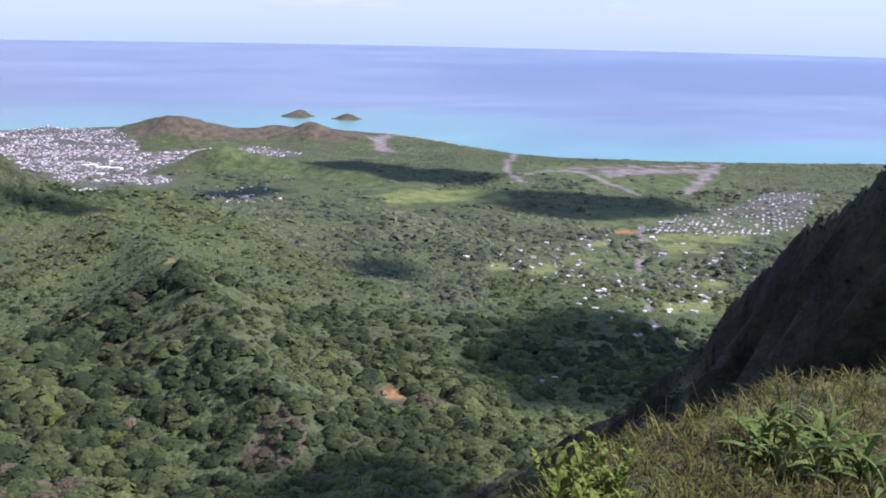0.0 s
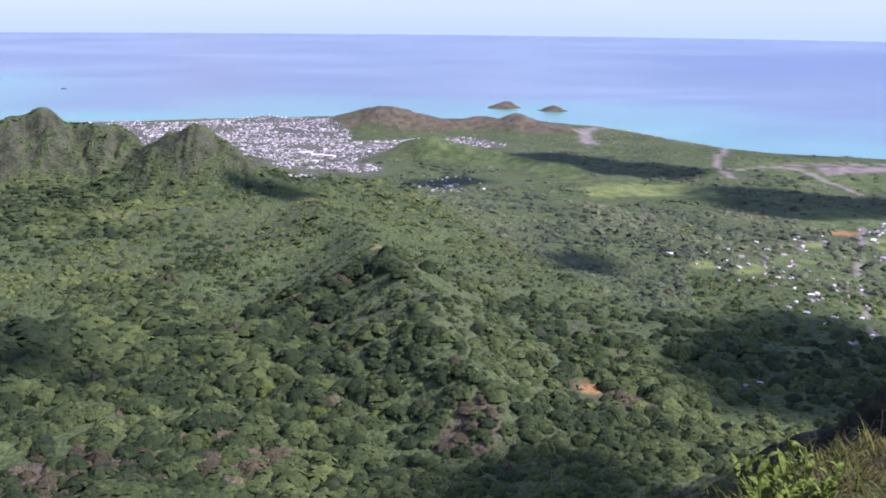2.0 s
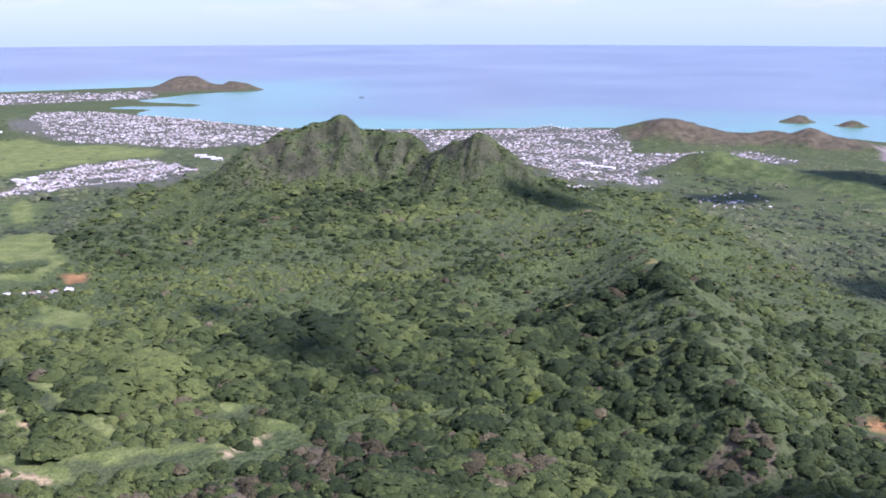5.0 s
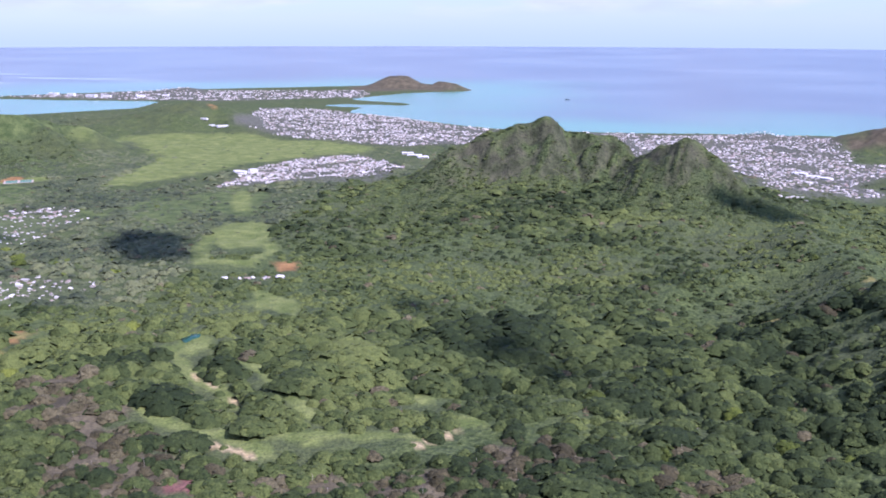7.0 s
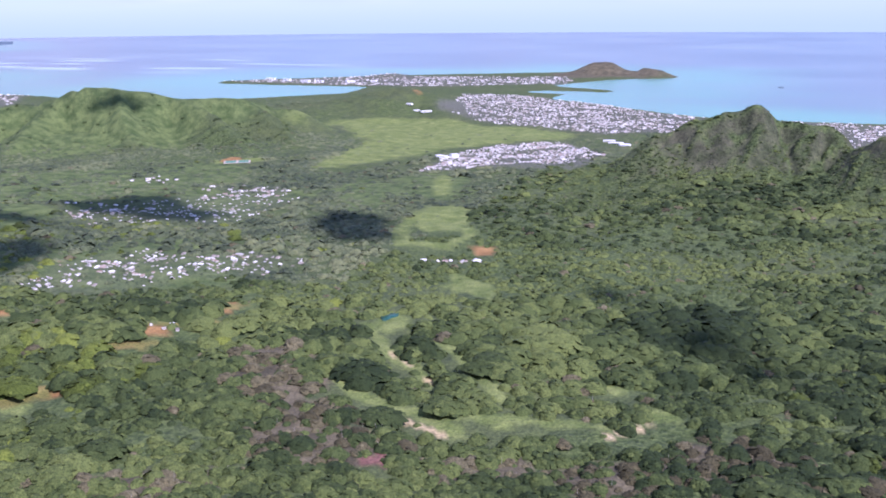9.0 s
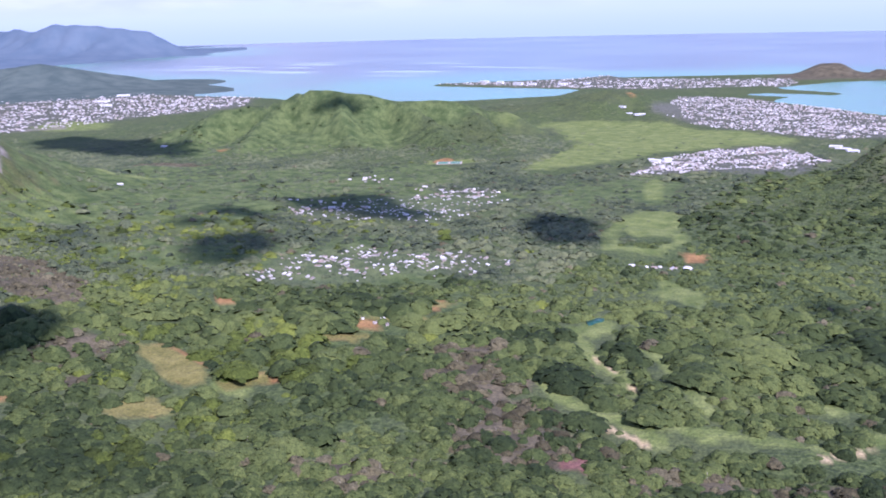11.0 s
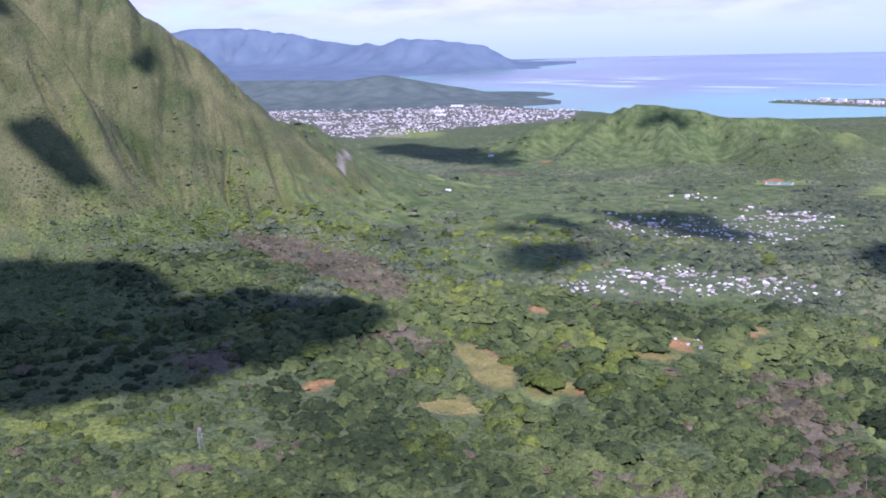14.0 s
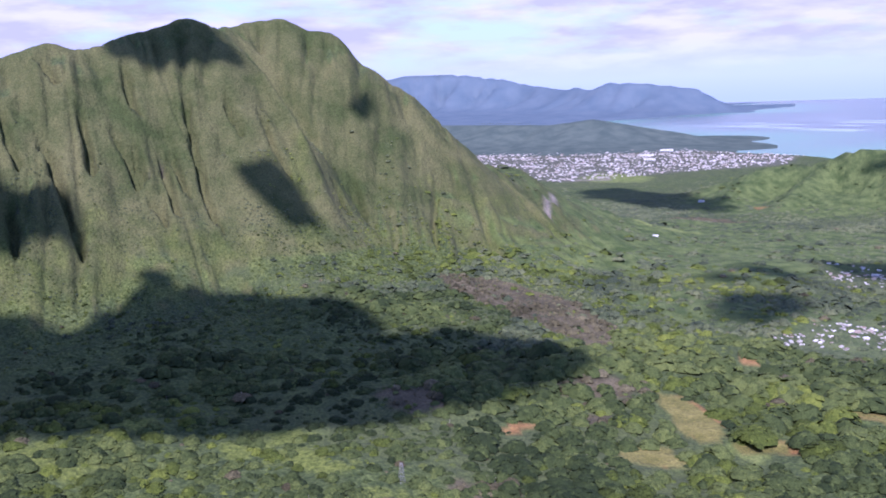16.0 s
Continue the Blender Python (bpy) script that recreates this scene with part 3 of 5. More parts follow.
# built-up land: its outline, how many houses, their size, the turn of the streets
BUILT = [([(-398, 1039), (-470, 1340), (-340, 1305), (-240, 1212), (-125, 1122), (-128, 971), (-192, 930), (-270, 974), (-348, 1010)], 2900, 1.75, 0.3),
         ([(-266, 659), (-276, 733), (-258, 823), (-206, 874), (-162, 787), (-145, 640), (-171, 647), (-218, 670)], 1300, 1.7, 0.15),
         ([(-384, 432), (-371, 483), (-352, 512), (-342, 549), (-333, 576), (-295, 537), (-277, 503), (-281, 454), (-286, 430), (-319, 413), (-353, 404)], 300, 1.25, -0.1),
         ([(-272, 282), (-286, 318), (-293, 347), (-274, 359), (-244, 349), (-234, 377), (-200, 371), (-203, 343), (-227, 320), (-235, 295), (-248, 280), (-260, 276)], 230, 1.1, -0.4),
         ([(30, 1100), (140, 1110), (226, 1108), (290, 1084), (232, 1030), (211, 1000), (209, 881), (255, 873), (317, 894), (350, 837), (326, 804), (230, 804), (190, 741), (192, 691), (174, 634), (146, 653), (115, 604), (97, 700), (97, 856), (37, 959)], 2900, 1.65, 0.4),
         ([(172, 587), (226, 673), (231, 650), (237, 610), (222, 580), (180, 567)], 60, 1.5, 0.2),
         ([(369, 413), (435, 457), (498, 481), (580, 506), (600, 487), (493, 411), (417, 384), (380, 398)], 450, 1.6, 0.7),
         ([(-1617, 1071), (-1466, 1214), (-1159, 1251), (-1000, 1091), (-984, 949), (-990, 817), (-1012, 689), (-1250, 600), (-1500, 800)], 2700, 2.5, 0.2),
         ([(-960, 1480), (-740, 1660), (-420, 1720), (-380, 1560), (-560, 1450), (-640, 1450), (-900, 1460)], 900, 2.6, 0.1),
         ([(227, 397), (297, 409), (384, 440), (399, 375), (303, 288), (259, 251), (231, 238), (209, 248), (216, 281), (232, 342)], 75, 1.7, 0.6),
         ([(-125, 1120), (35, 1104), (40, 960), (95, 860), (95, 700), (-60, 760), (-128, 960)], 1100, 1.75, 0.3)]


def span(ring):
    xs, ys = [p[0] for p in ring], [p[1] for p in ring]
    return min(xs), max(xs), min(ys), max(ys)


def within(ring, x, y, ragged=0.12):
    """How far a place lies within a ragged outline, 0 to 1."""
    best = np.zeros(x.shape)
    x0, x1, y0, y1 = span(ring)
    size = math.sqrt((x1 - x0) * (y1 - y0))
    near = (x > x0 - 0.2 * size) & (x < x1 + 0.2 * size) & (y > y0 - 0.2 * size) & (y < y1 + 0.2 * size)
    if near.any():
        nx, ny = x[near], y[near]
        edge = inland(nx, ny, ring) / size + ragged * (fbm(nx / (0.22 * size), ny / (0.22 * size), 35, 4) - 0.5)
        best[near] = smooth(-0.012, 0.02, edge)
    return best


def cover(kind, x, y):
    """How far a place lies within the patches of one kind, 0 to 1."""
    best = np.zeros(x.shape)
    for cx, cy, across, along in COVER[kind]:
        r = math.hypot(cx, cy)
        ux, uy = cx / r, cy / r
        a, b = ((x - cx) * uy - (y - cy) * ux) / across, ((x - cx) * ux + (y - cy) * uy) / along
        near = (np.abs(a) < 2) & (np.abs(b) < 2)
        if near.any():
            size = min(across, along)
            edge = np.hypot(a[near], b[near]) + 1.5 * (fbm(x[near] / (size * 0.9), y[near] / (size * 0.9), 31, 4) - 0.5)
            best[near] = np.maximum(best[near], smooth(1.1, 0.84, edge))
    for ring in ZONES.get(kind, []) + ([town[0] for town in BUILT if town[1] > 100] if kind == "town" else []):
        best = np.maximum(best, within(ring, x, y))
    for wide, line in STRIPS.get(kind, []):
        xs, ys = [p[0] for p in line], [p[1] for p in line]
        near = (x > min(xs) - 3 * wide) & (x < max(xs) + 3 * wide) & (y > min(ys) - 3 * wide) & (y < max(ys) + 3 * wide)
        if near.any():
            d = crest(x[near], y[near], [(*p, 0) for p in line])[0]
            best[near] = np.maximum(best[near], smooth(1.1, 0.8, d / wide + 0.9 * (fbm(x[near] / (wide * 2), y[near] / (wide * 2), 33, 3) - 0.5)))
    return best


def sheet(name, radii, turns, lift, mats, closed):
    """A ground sheet in rings round the look-out, finer where the valley lies."""
    rr, aa = np.meshgrid(radii, turns, indexing="ij")
    x, y = rr * np.sin(aa), rr * np.cos(aa)
    z = lift(x, y)
    rows, cols = rr.shape
    at = np.arange(rows * cols).reshape(rows, cols)
    nxt = np.roll(at, -1, axis=1) if closed else at[:, 1:]
    cur = at if closed else at[:, :-1]
    quads = np.stack([cur[:-1], nxt[:-1], nxt[1:], cur[1:]], axis=-1).reshape(-1, 4)[:, ::-1]
    me = mesh_from(name, np.stack([x, y, z], -1).reshape(-1, 3), quads)
    for mat in mats:
        me.materials.append(mat)
    return new(name, me), x.ravel(), y.ravel(), z.ravel()


def mesh_from(name, places, faces, flat=False):
    me = bpy.data.meshes.new(name)
    faces = np.asarray(faces, dtype=np.int32)
    n, k = faces.shape
    me.vertices.add(len(places))
    me.vertices.foreach_set("co", np.asarray(places, dtype=np.float32).ravel())
    me.loops.add(n * k)
    me.loops.foreach_set("vertex_index", faces.ravel())
    me.polygons.add(n)
    me.polygons.foreach_set("loop_start", np.arange(0, n * k, k, dtype=np.int32))
    me.polygons.foreach_set("loop_total", np.full(n, k, dtype=np.int32))
    me.polygons.foreach_set("use_smooth", np.full(n, not flat))
    me.update(calc_edges=True)
    return me


def put_attribute(me, name, values):
    me.attributes.new(name, "FLOAT", "POINT").data.foreach_set("value", np.asarray(values, dtype=np.float32))


# the great cliff, the twin peaks and the ribbed hill have finer sheets of their own: turns from and to, distances from and to, rings, depth of the bed below
FINE = {"cliff": (-93.0, -50.0, 335.0, 605.0, 0.11, 190, 16.0), "peak": (-17.5, 13.0, 470.0, 650.0, 0.12, 120, 6.0), "hill": (-54.0, -24.0, 600.0, 900.0, 0.13, 130, 7.0)}


def inner(name, x, y):
    """How far inside a finer sheet a place lies, in shares of its breadth."""
    a0, a1, r0, r1 = FINE[name][:4]
    a, r = np.degrees(np.arctan2(x, y)), np.hypot(x, y)
    return np.minimum.reduce([(a - a0) / (a1 - a0), (a1 - a) / (a1 - a0), (r - r0) / (r1 - r0), (r1 - r) / (r1 - r0)])


def bed(x, y):
    """The ground, sunk where a finer sheet lies over it."""
    z = height(x, y)
    for name in FINE:
        z = z - FINE[name][6] * smooth(0.05, 0.12, inner(name, x, y))
    return z


def dress(ob, x, y):
    """What grows or lies on a ground sheet."""
    z = height(x, y)
    lie = np.hypot(x, y)
    step = 1.5 + 0.004 * lie
    steep = np.hypot(height(x + step, y) - z, height(x, y + step) - z) / step
    on_cliff = (x < -300) & (y < 420)
    bare = smooth(2.3, 3.4, steep + 1.2 * (fbm(x / 7, y / 7, 41) - 0.5)) * smooth(60, 200, lie) * on_cliff
    rocky = 0.5 * smooth(0.55, 1.0, steep + 0.9 * (fbm(x / 9, y / 9, 43) - 0.5)) * (np.abs(x) < 120) * smooth(520, 570, y) * (y < 700)
    for kind in COVER:
        amount = cover(kind, x, y)
        if kind == "sand":
            amount = np.maximum(amount, smooth(5, 2, np.abs(inland(x, y, SHORE)) + 8 * (fbm(x / 40, y / 40, 45) - 0.5)) * (z > 0) * (lie < 1400))
        if kind in ("lush", "crag"):
            amount = amount * np.where((y < 130) & (x > -320), 0.9, 0.03 + 0.26 * smooth(0.42, 0.6, fbm(x / 5, y / 5, 53)))
        if kind == "town":
            amount = amount * (0.2 + 0.8 * smooth(600, 750, lie))
        if kind == "hay":
            amount = np.maximum(amount, 0.6 * smooth(9, 7, lie) * smooth(0.3, 0.6, fbm(x / 0.3, y / 0.3, 59)))
        if kind == "olive":
            amount = smooth(0.55, 0.95, steep) * on_cliff
        # shade of the near ridge, painted on its steep ground
        if kind == "ridge_shade":
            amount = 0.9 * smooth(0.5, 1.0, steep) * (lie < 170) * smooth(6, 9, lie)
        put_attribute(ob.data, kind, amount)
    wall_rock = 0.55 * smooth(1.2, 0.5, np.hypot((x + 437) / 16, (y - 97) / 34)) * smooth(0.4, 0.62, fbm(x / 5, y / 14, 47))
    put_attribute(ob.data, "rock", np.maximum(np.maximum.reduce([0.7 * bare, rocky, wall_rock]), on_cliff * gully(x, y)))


turns = np.radians(np.concatenate([np.arange(-93, 62, 0.34), np.arange(62, 267, 3.0)]))
radii = np.concatenate([[0.02], np.geomspace(0.5, 9, 90), np.geomspace(9.4, 40, 24), np.geomspace(41, 170, 50), np.geomspace(172, 760, 118), np.geomspace(768, 2100, 74), np.geomspace(2140, 4890, 20)])
ground, gx, gy, gz = sheet("ground", radii, turns, bed, [LAND], True)
tagged(ground, "green valley floor, ridges and shore plain under forest", "ground", kind="structure")
dress(ground, gx, gy)
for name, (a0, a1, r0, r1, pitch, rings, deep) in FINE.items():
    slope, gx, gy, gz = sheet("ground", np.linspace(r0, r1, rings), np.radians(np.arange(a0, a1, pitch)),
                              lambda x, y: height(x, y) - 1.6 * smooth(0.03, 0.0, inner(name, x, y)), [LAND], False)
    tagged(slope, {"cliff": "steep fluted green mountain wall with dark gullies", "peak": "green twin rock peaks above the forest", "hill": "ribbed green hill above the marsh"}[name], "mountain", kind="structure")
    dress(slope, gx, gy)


def far_height(x, y):
    d, high, along = crest(x, y, FAR_RANGE)
    cut = np.abs(2 * value_noise(along / 95 + d / 400, d / 500, 8) - 1)
    fine = np.abs(2 * value_noise(along / 33, d / 260, 9) - 1)
    rise = (high + 7 * (fbm(x / 45, y / 45, 10, 3) - 0.5)) * (0.66 * np.exp(-(d / 120) ** 2) + 0.34 * np.exp(-(d / 480)))
    return rise * (1 - (0.42 * (1 - cut) ** 2 + 0.22 * (1 - fine) ** 2) * smooth(0, 60, d)) - 3.0


def hill_height(x, y):
    d, high, along = crest(x, y, FAR_HILLS)
    cut = np.abs(2 * value_noise(along / 60, d / 300, 8) - 1)
    return high * (0.75 * np.exp(-(d / 95) ** 2) + 0.25 * np.exp(-(d / 240) ** 2)) * (1 - 0.25 * (1 - cut) ** 2 * smooth(0, 40, d)) - 1.0


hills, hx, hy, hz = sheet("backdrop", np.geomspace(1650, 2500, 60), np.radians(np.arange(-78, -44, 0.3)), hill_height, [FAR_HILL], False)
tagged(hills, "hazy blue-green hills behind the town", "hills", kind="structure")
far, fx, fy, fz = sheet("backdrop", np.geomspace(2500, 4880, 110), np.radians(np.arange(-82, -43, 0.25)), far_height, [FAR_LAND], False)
tagged(far, "distant mountain range and headland across the bay, haze in its blue", "mountains", kind="structure")

sea, sx, sy, sz = sheet("sea", np.concatenate([np.geomspace(560, 2200, 90), np.geomspace(2240, 4900, 40)]), np.radians(np.arange(-180, 180, 1.5)),
                        lambda x, y: np.zeros(x.shape), [SEA], True)
tagged(sea, "blue ocean with turquoise shallows along the shore", "sea", kind="structure")
off = -inland(sx, sy, SHORE)
streak = fbm(sx / 260, sy / 130, 51)
put_attribute(sea.data, "shallow", np.clip(smooth(360, 30, off + 330 * (streak - 0.5)) * (0.55 + 0.6 * fbm(sx / 90, sy / 60, 57)), 0, 1))
# one wide, ragged patch of darker blue far out to the right
put_attribute(sea.data, "deep", 0.8 * smooth(1.0, 0.7, np.hypot((sx - 2300) / 1350, (sy - 1850) / 1000) + 0.5 * (fbm(sx / 500, sy / 200, 67) - 0.5)))
bay = smooth(420, 120, np.hypot((sx + 1500) / 1.9, (sy - 1900) / 1.0)) + 0.15 * smooth(520, 150, np.hypot((sx - 850) / 1.5, sy - 1050))
put_attribute(sea.data, "reef", np.clip(bay * smooth(0.56, 0.66, fbm(sx / 150, sy / 45, 61, 3)), 0, 1))


# ---------------------------------------------------------------- woods
def lump():
    """Corners and faces of a rough ball of twenty sides."""
    g = (1 + 5 ** 0.5) / 2
    v = np.array([(-1, g, 0), (1, g, 0), (-1, -g, 0), (1, -g, 0), (0, -1, g), (0, 1, g), (0, -1, -g), (0, 1, -g), (g, 0, -1), (g, 0, 1), (-g, 0, -1), (-g, 0, 1)], float)
    f = np.array([(0, 11, 5), (0, 5, 1), (0, 1, 7), (0, 7, 10), (0, 10, 11), (1, 5, 9), (5, 11, 4), (11, 10, 2), (10, 7, 6), (7, 1, 8),
                  (3, 9, 4), (3, 4, 2), (3, 2, 6), (3, 6, 8), (3, 8, 9), (4, 9, 5), (2, 4, 11), (6, 2, 10), (8, 6, 7), (9, 8, 1)])
    v = v / np.hypot(1, g)
    return v, f[v[f].mean(axis=1)[:, 2] > -0.55]


def dome_grid(rings, segments):
    """Share of the radius, turn and faces of a dome: its top first, then ring by ring."""
    rho = np.concatenate([[0.0], np.repeat((np.arange(rings) + 1) / rings, segments)])
    turn = np.concatenate([[0.0], np.concatenate([(np.arange(segments) + 0.5 * (k % 2)) * 2 * math.pi / segments for k in range(rings)])])
    faces = [(0, 1 + j, 1 + (j + 1) % segments) for j in range(segments)]
    for k in range(rings - 1):
        a, b = 1 + k * segments, 1 + (k + 1) * segments
        for j in range(segments):
            i = (j + 1) % segments
            faces += [(a + j, b + j, b + i), (a + j, b + i, a + i)] if k % 2 else [(a + j, b + j, a + i), (a + i, b + j, b + i)]
    return rho, turn, np.array(faces)


def crowns(name, mat, spots, sizes, rng, clumps, flat=0.36, round_=2.2):
    """Many tree crowns as one mesh: each an uneven dome with small leaf clumps all over it."""
    n = len(spots)
    tone = 0.5 + 1.3 * (fbm(spots[:, 0] / 34, spots[:, 1] / 34, 91, 3) - 0.5) + rng.normal(0, 0.15, n)
    # shade below the spur is put into the leaf tone; near left darkened too
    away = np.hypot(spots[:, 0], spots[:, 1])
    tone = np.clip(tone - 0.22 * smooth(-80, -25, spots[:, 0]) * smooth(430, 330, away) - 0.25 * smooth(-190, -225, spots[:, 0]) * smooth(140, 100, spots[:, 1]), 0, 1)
    tall = sizes * flat * rng.uniform(0.75, 1.3, n) * (1 - 0.45 * smooth(380, 620, np.hypot(spots[:, 0], spots[:, 1])))
    lobe = [rng.uniform(0, 6.28, n) for k in range(3)]
    wide = sizes * 0.5

    def edge(turn, k):
        """How far the crown reaches in a direction."""
        return 1 + 0.14 * np.sin(2 * turn + lobe[0][k]) + 0.11 * np.sin(3 * turn + lobe[1][k]) + 0.07 * np.sin(5 * turn + lobe[2][k])

    rho, turn, faces = dome_grid(*((3, 8) if clumps > 12 else (2, 7) if clumps else (2, 7) if 170 < np.hypot(*spots[:, :2].T).mean() < 345 else (2, 5) if sizes.mean() > 1.9 else (1, 6)))
    k = len(rho)
    who = np.repeat(np.arange(n), k)
    rr, tt = np.tile(rho, n), np.tile(turn, n)
    reach = wide[who] * rr * edge(tt, who) * rng.uniform(0.88, 1.12, n * k)
    up = tall[who] * ((1 - rr ** round_) * 1.25 - 0.25) + tall[who] * rng.normal(0, 0.07 if clumps > 12 else 0.12, n * k)
    ps = [spots[who] + np.stack([reach * np.cos(tt), reach * np.sin(tt), up], -1)]
    fs = [(faces[None] + k * np.arange(n)[:, None, None]).reshape(-1, 3)]
    ts = [np.repeat(tone, k)]
    if clumps:
        m = n * clumps
        who = np.repeat(np.arange(n), clumps)
        rr = np.sqrt(np.clip((np.tile(np.arange(clumps), n) + rng.uniform(0.1, 0.9, m)) / clumps, 0, 1)) * 0.97
        tt = np.tile(np.arange(clumps) * 2.39996, n) + np.repeat(rng.uniform(0, 6.28, n), clumps) + rng.normal(0, 0.3, m)
        reach = wide[who] * rr * edge(tt, who)
        centre = spots[who] + np.stack([reach * np.cos(tt), reach * np.sin(tt), tall[who] * ((1 - rr ** round_) * 1.25 - 0.25)], -1)
        lean = tall[who] / wide[who] * 1.25 * round_ * rr ** (round_ - 1) / 1.6
        normal = np.stack([lean * np.cos(tt), lean * np.sin(tt), np.ones(m)], -1) + rng.normal(0, 0.22, (m, 3))
        normal /= np.linalg.norm(normal, axis=1)[:, None]
        side = np.cross(normal, np.tile([[0.31, 0.95, 0.05]], (m, 1)))
        side /= np.linalg.norm(side, axis=1)[:, None]
        other = np.cross(normal, side)
        big = wide[who] * (1.1 / clumps ** 0.5) * rng.uniform(0.65, 1.35, m)
        corners = [centre + normal * (big * 0.30)[:, None]]
        spin = rng.uniform(0, 6.28, m)
        for j in range(6):
            q, w = spin + j * math.pi / 3, big * rng.uniform(0.75, 1.25, m)
            corners.append(centre + side * (w * np.cos(q))[:, None] + other * (w * np.sin(q))[:, None] + normal * (big * rng.uniform(-0.35, 0.05, m))[:, None])
        ps.append(np.stack(corners, axis=1).reshape(-1, 3))
        star = np.array([(0, 1 + j, 1 + (j + 1) % 6) for j in range(6)])
        fs.append(n * k + (star[None] + 7 * np.arange(m)[:, None, None]).reshape(-1, 3))
        ts.append(np.repeat(np.clip(tone[who] + rng.normal(0, 0.13, m), 0, 1), 7))
    me = mesh_from(name, np.concatenate(ps), np.concatenate(fs))
    me.materials.append(mat)
    put_attribute(me, "tone", np.concatenate(ts))
    return new(name, me)


def scatter(rng, n, r0, r1, a0, a1):
    """Random spots, as thick in a picture near as far."""
    r = r0 * (r1 / r0) ** rng.uniform(0, 1, n)
    a = np.radians(rng.uniform(a0, a1, n))
    return r * np.sin(a), r * np.cos(a), r


rng = np.random.default_rng(5)
wood = {"green": [], "lime": [], "dry": [], "hazed": [], "ridge": []}
# how many, from and to which distance and turn, width over distance, leaf clumps a crown, how far steep ground keeps them away
STANDS = ((420, 175, 330, -91, 45, 0.042, 60, 1.0), (7400, 168, 345, -91, 60, 0.0235, 20, 1.0), (13000, 345, 800, -91, 60, 0.0095, 5, 1.0), (9000, 168, 345, -91, 60, 0.0105, 0, 1.0),
          (32000, 345, 1000, -91, 60, 0.0056, 0, 1.0), (14000, 800, 1400, -60, 60, 0.0038, 0, 1.0), (8000, 24, 168, 22, 64, 0.0065, 0, 0.2),
          (13000, 510, 650, -14, 12, 0.0030, 0, 1.15), (19000, 370, 500, -91, -52, 0.0034, 0, 0.9), (12000, 640, 1000, -53, -24, 0.0038, 0, 0.3))
for n, r0, r1, a0, a1, share, clumps, climb in STANDS:
    x, y, r = scatter(rng, n, r0, r1, a0, a1)
    z = height(x, y)
    large = clumps > 4
    size = r * share * rng.uniform(0.6, 1.5, n) * (0.65 + 0.7 * value_noise(x / 40, y / 40, 71))
    size = size * (1 - 0.4 * smooth(-185, -215, x) * smooth(150, 110, y))
    spur = smooth(25, 60, x) * smooth(600, 480, r)
    size = size * (1 - 0.2 * spur * smooth(14, 22, z)) * (1 - 0.1 * spur)
    open_land = np.maximum.reduce([cover(k, x * far, y * far) for k in ("grass", "soil", "sand", "paved", "red_soil", "hay") for far in (1.0, 1.018, 1.036)[:3 if r0 < 700 else 1]])
    town = cover("town", x, y)
    dry = cover("dry", x, y)
    size = size * (1 - 0.5 * town)
    slope = np.hypot(height(x + 2, y) - z, height(x, y + 2) - z) / 2
    size = size * (1 - 0.6 * smooth(0.35, 0.8, slope * (climb == 1.0))) * (1 - 0.3 * smooth(480, 640, r) * (climb == 1.0))
    keep = (z > 0.8) & (rng.uniform(0, 1, n) > open_land * (1.0 if large else 0.97)) & (rng.uniform(0, 1, n) > town * 0.35)
    keep &= rng.uniform(0, 1, n) > smooth(0.85, 1.4, slope * climb)
    keep &= rng.uniform(0, 1, n) > np.maximum(cover("lush", x, y) * np.where((y < 130) & (x > -340), 0.9, 0.1), cover("crag", x, y) * 0.75)
    on_hill = smooth(1.1, 0.8, np.hypot((x + 610) / 190, (y - 755) / 110)) * smooth(7, 14, z)
    # on the ribbed hill trees fill the gullies and leave the ribs to grass
    hollow, there = np.zeros(n), on_hill > 0
    if there.any():
        hx, hy = x[there], y[there]
        hollow[there] = 0.25 * (height(hx + 7, hy) + height(hx - 7, hy) + height(hx, hy + 7) + height(hx, hy - 7)) - z[there]
    keep &= rng.uniform(0, 1, n) > on_hill * (0.9 - 0.8 * smooth(-0.2, 0.7, hollow))
    keep &= (rng.uniform(0, 1, n) < 0.12) | (r < 640) | (x < 150) | (z < 6)
    keep &= (r > 168) | (z < 112)
    keep &= (r < 168) | (z < 95) | ((rng.uniform(0, 1, n) < 0.10) & (z < 115))
    keep &= rng.uniform(0, 1, n) > cover("fields", x, y) * np.where(r > 500, 0.75, np.where(x > 150, 0.3, 0.6))
    if share > 0.04:
        keep &= (fbm(x / 45, y / 45, 73, 2) > 0.5) & (dry < 0.2) & (x < 60) & (slope < 0.4)
    lime_land = smooth(0.47, 0.58, fbm(x / 30, y / 30, 81)) * ((x < -170) & (y < 260)) * 0.5 + smooth(0.62, 0.7, fbm(x / 50, y / 50, 83)) * 0.06
    lime_land = np.maximum(lime_land, 0.6 * smooth(1.1, 0.6, np.hypot((x + 430) / 170, (y - 330) / 190)) * smooth(0.35, 0.6, fbm(x / 45, y / 45, 87)))
    lime_land = np.maximum(lime_land, 0.85 * cover("lush", x, y))
    kind = np.where(rng.uniform(0, 1, n) < dry * np.where(r < 320, 0.62, 0.92), 2, np.where(rng.uniform(0, 1, n) < lime_land * (0.65 if large else 1.0), 1, 0))
    kind = np.where((kind == 0) & (rng.uniform(0, 1, n) < 0.04), 2, kind)
    size = np.where(kind == 2, size * 0.75, size)
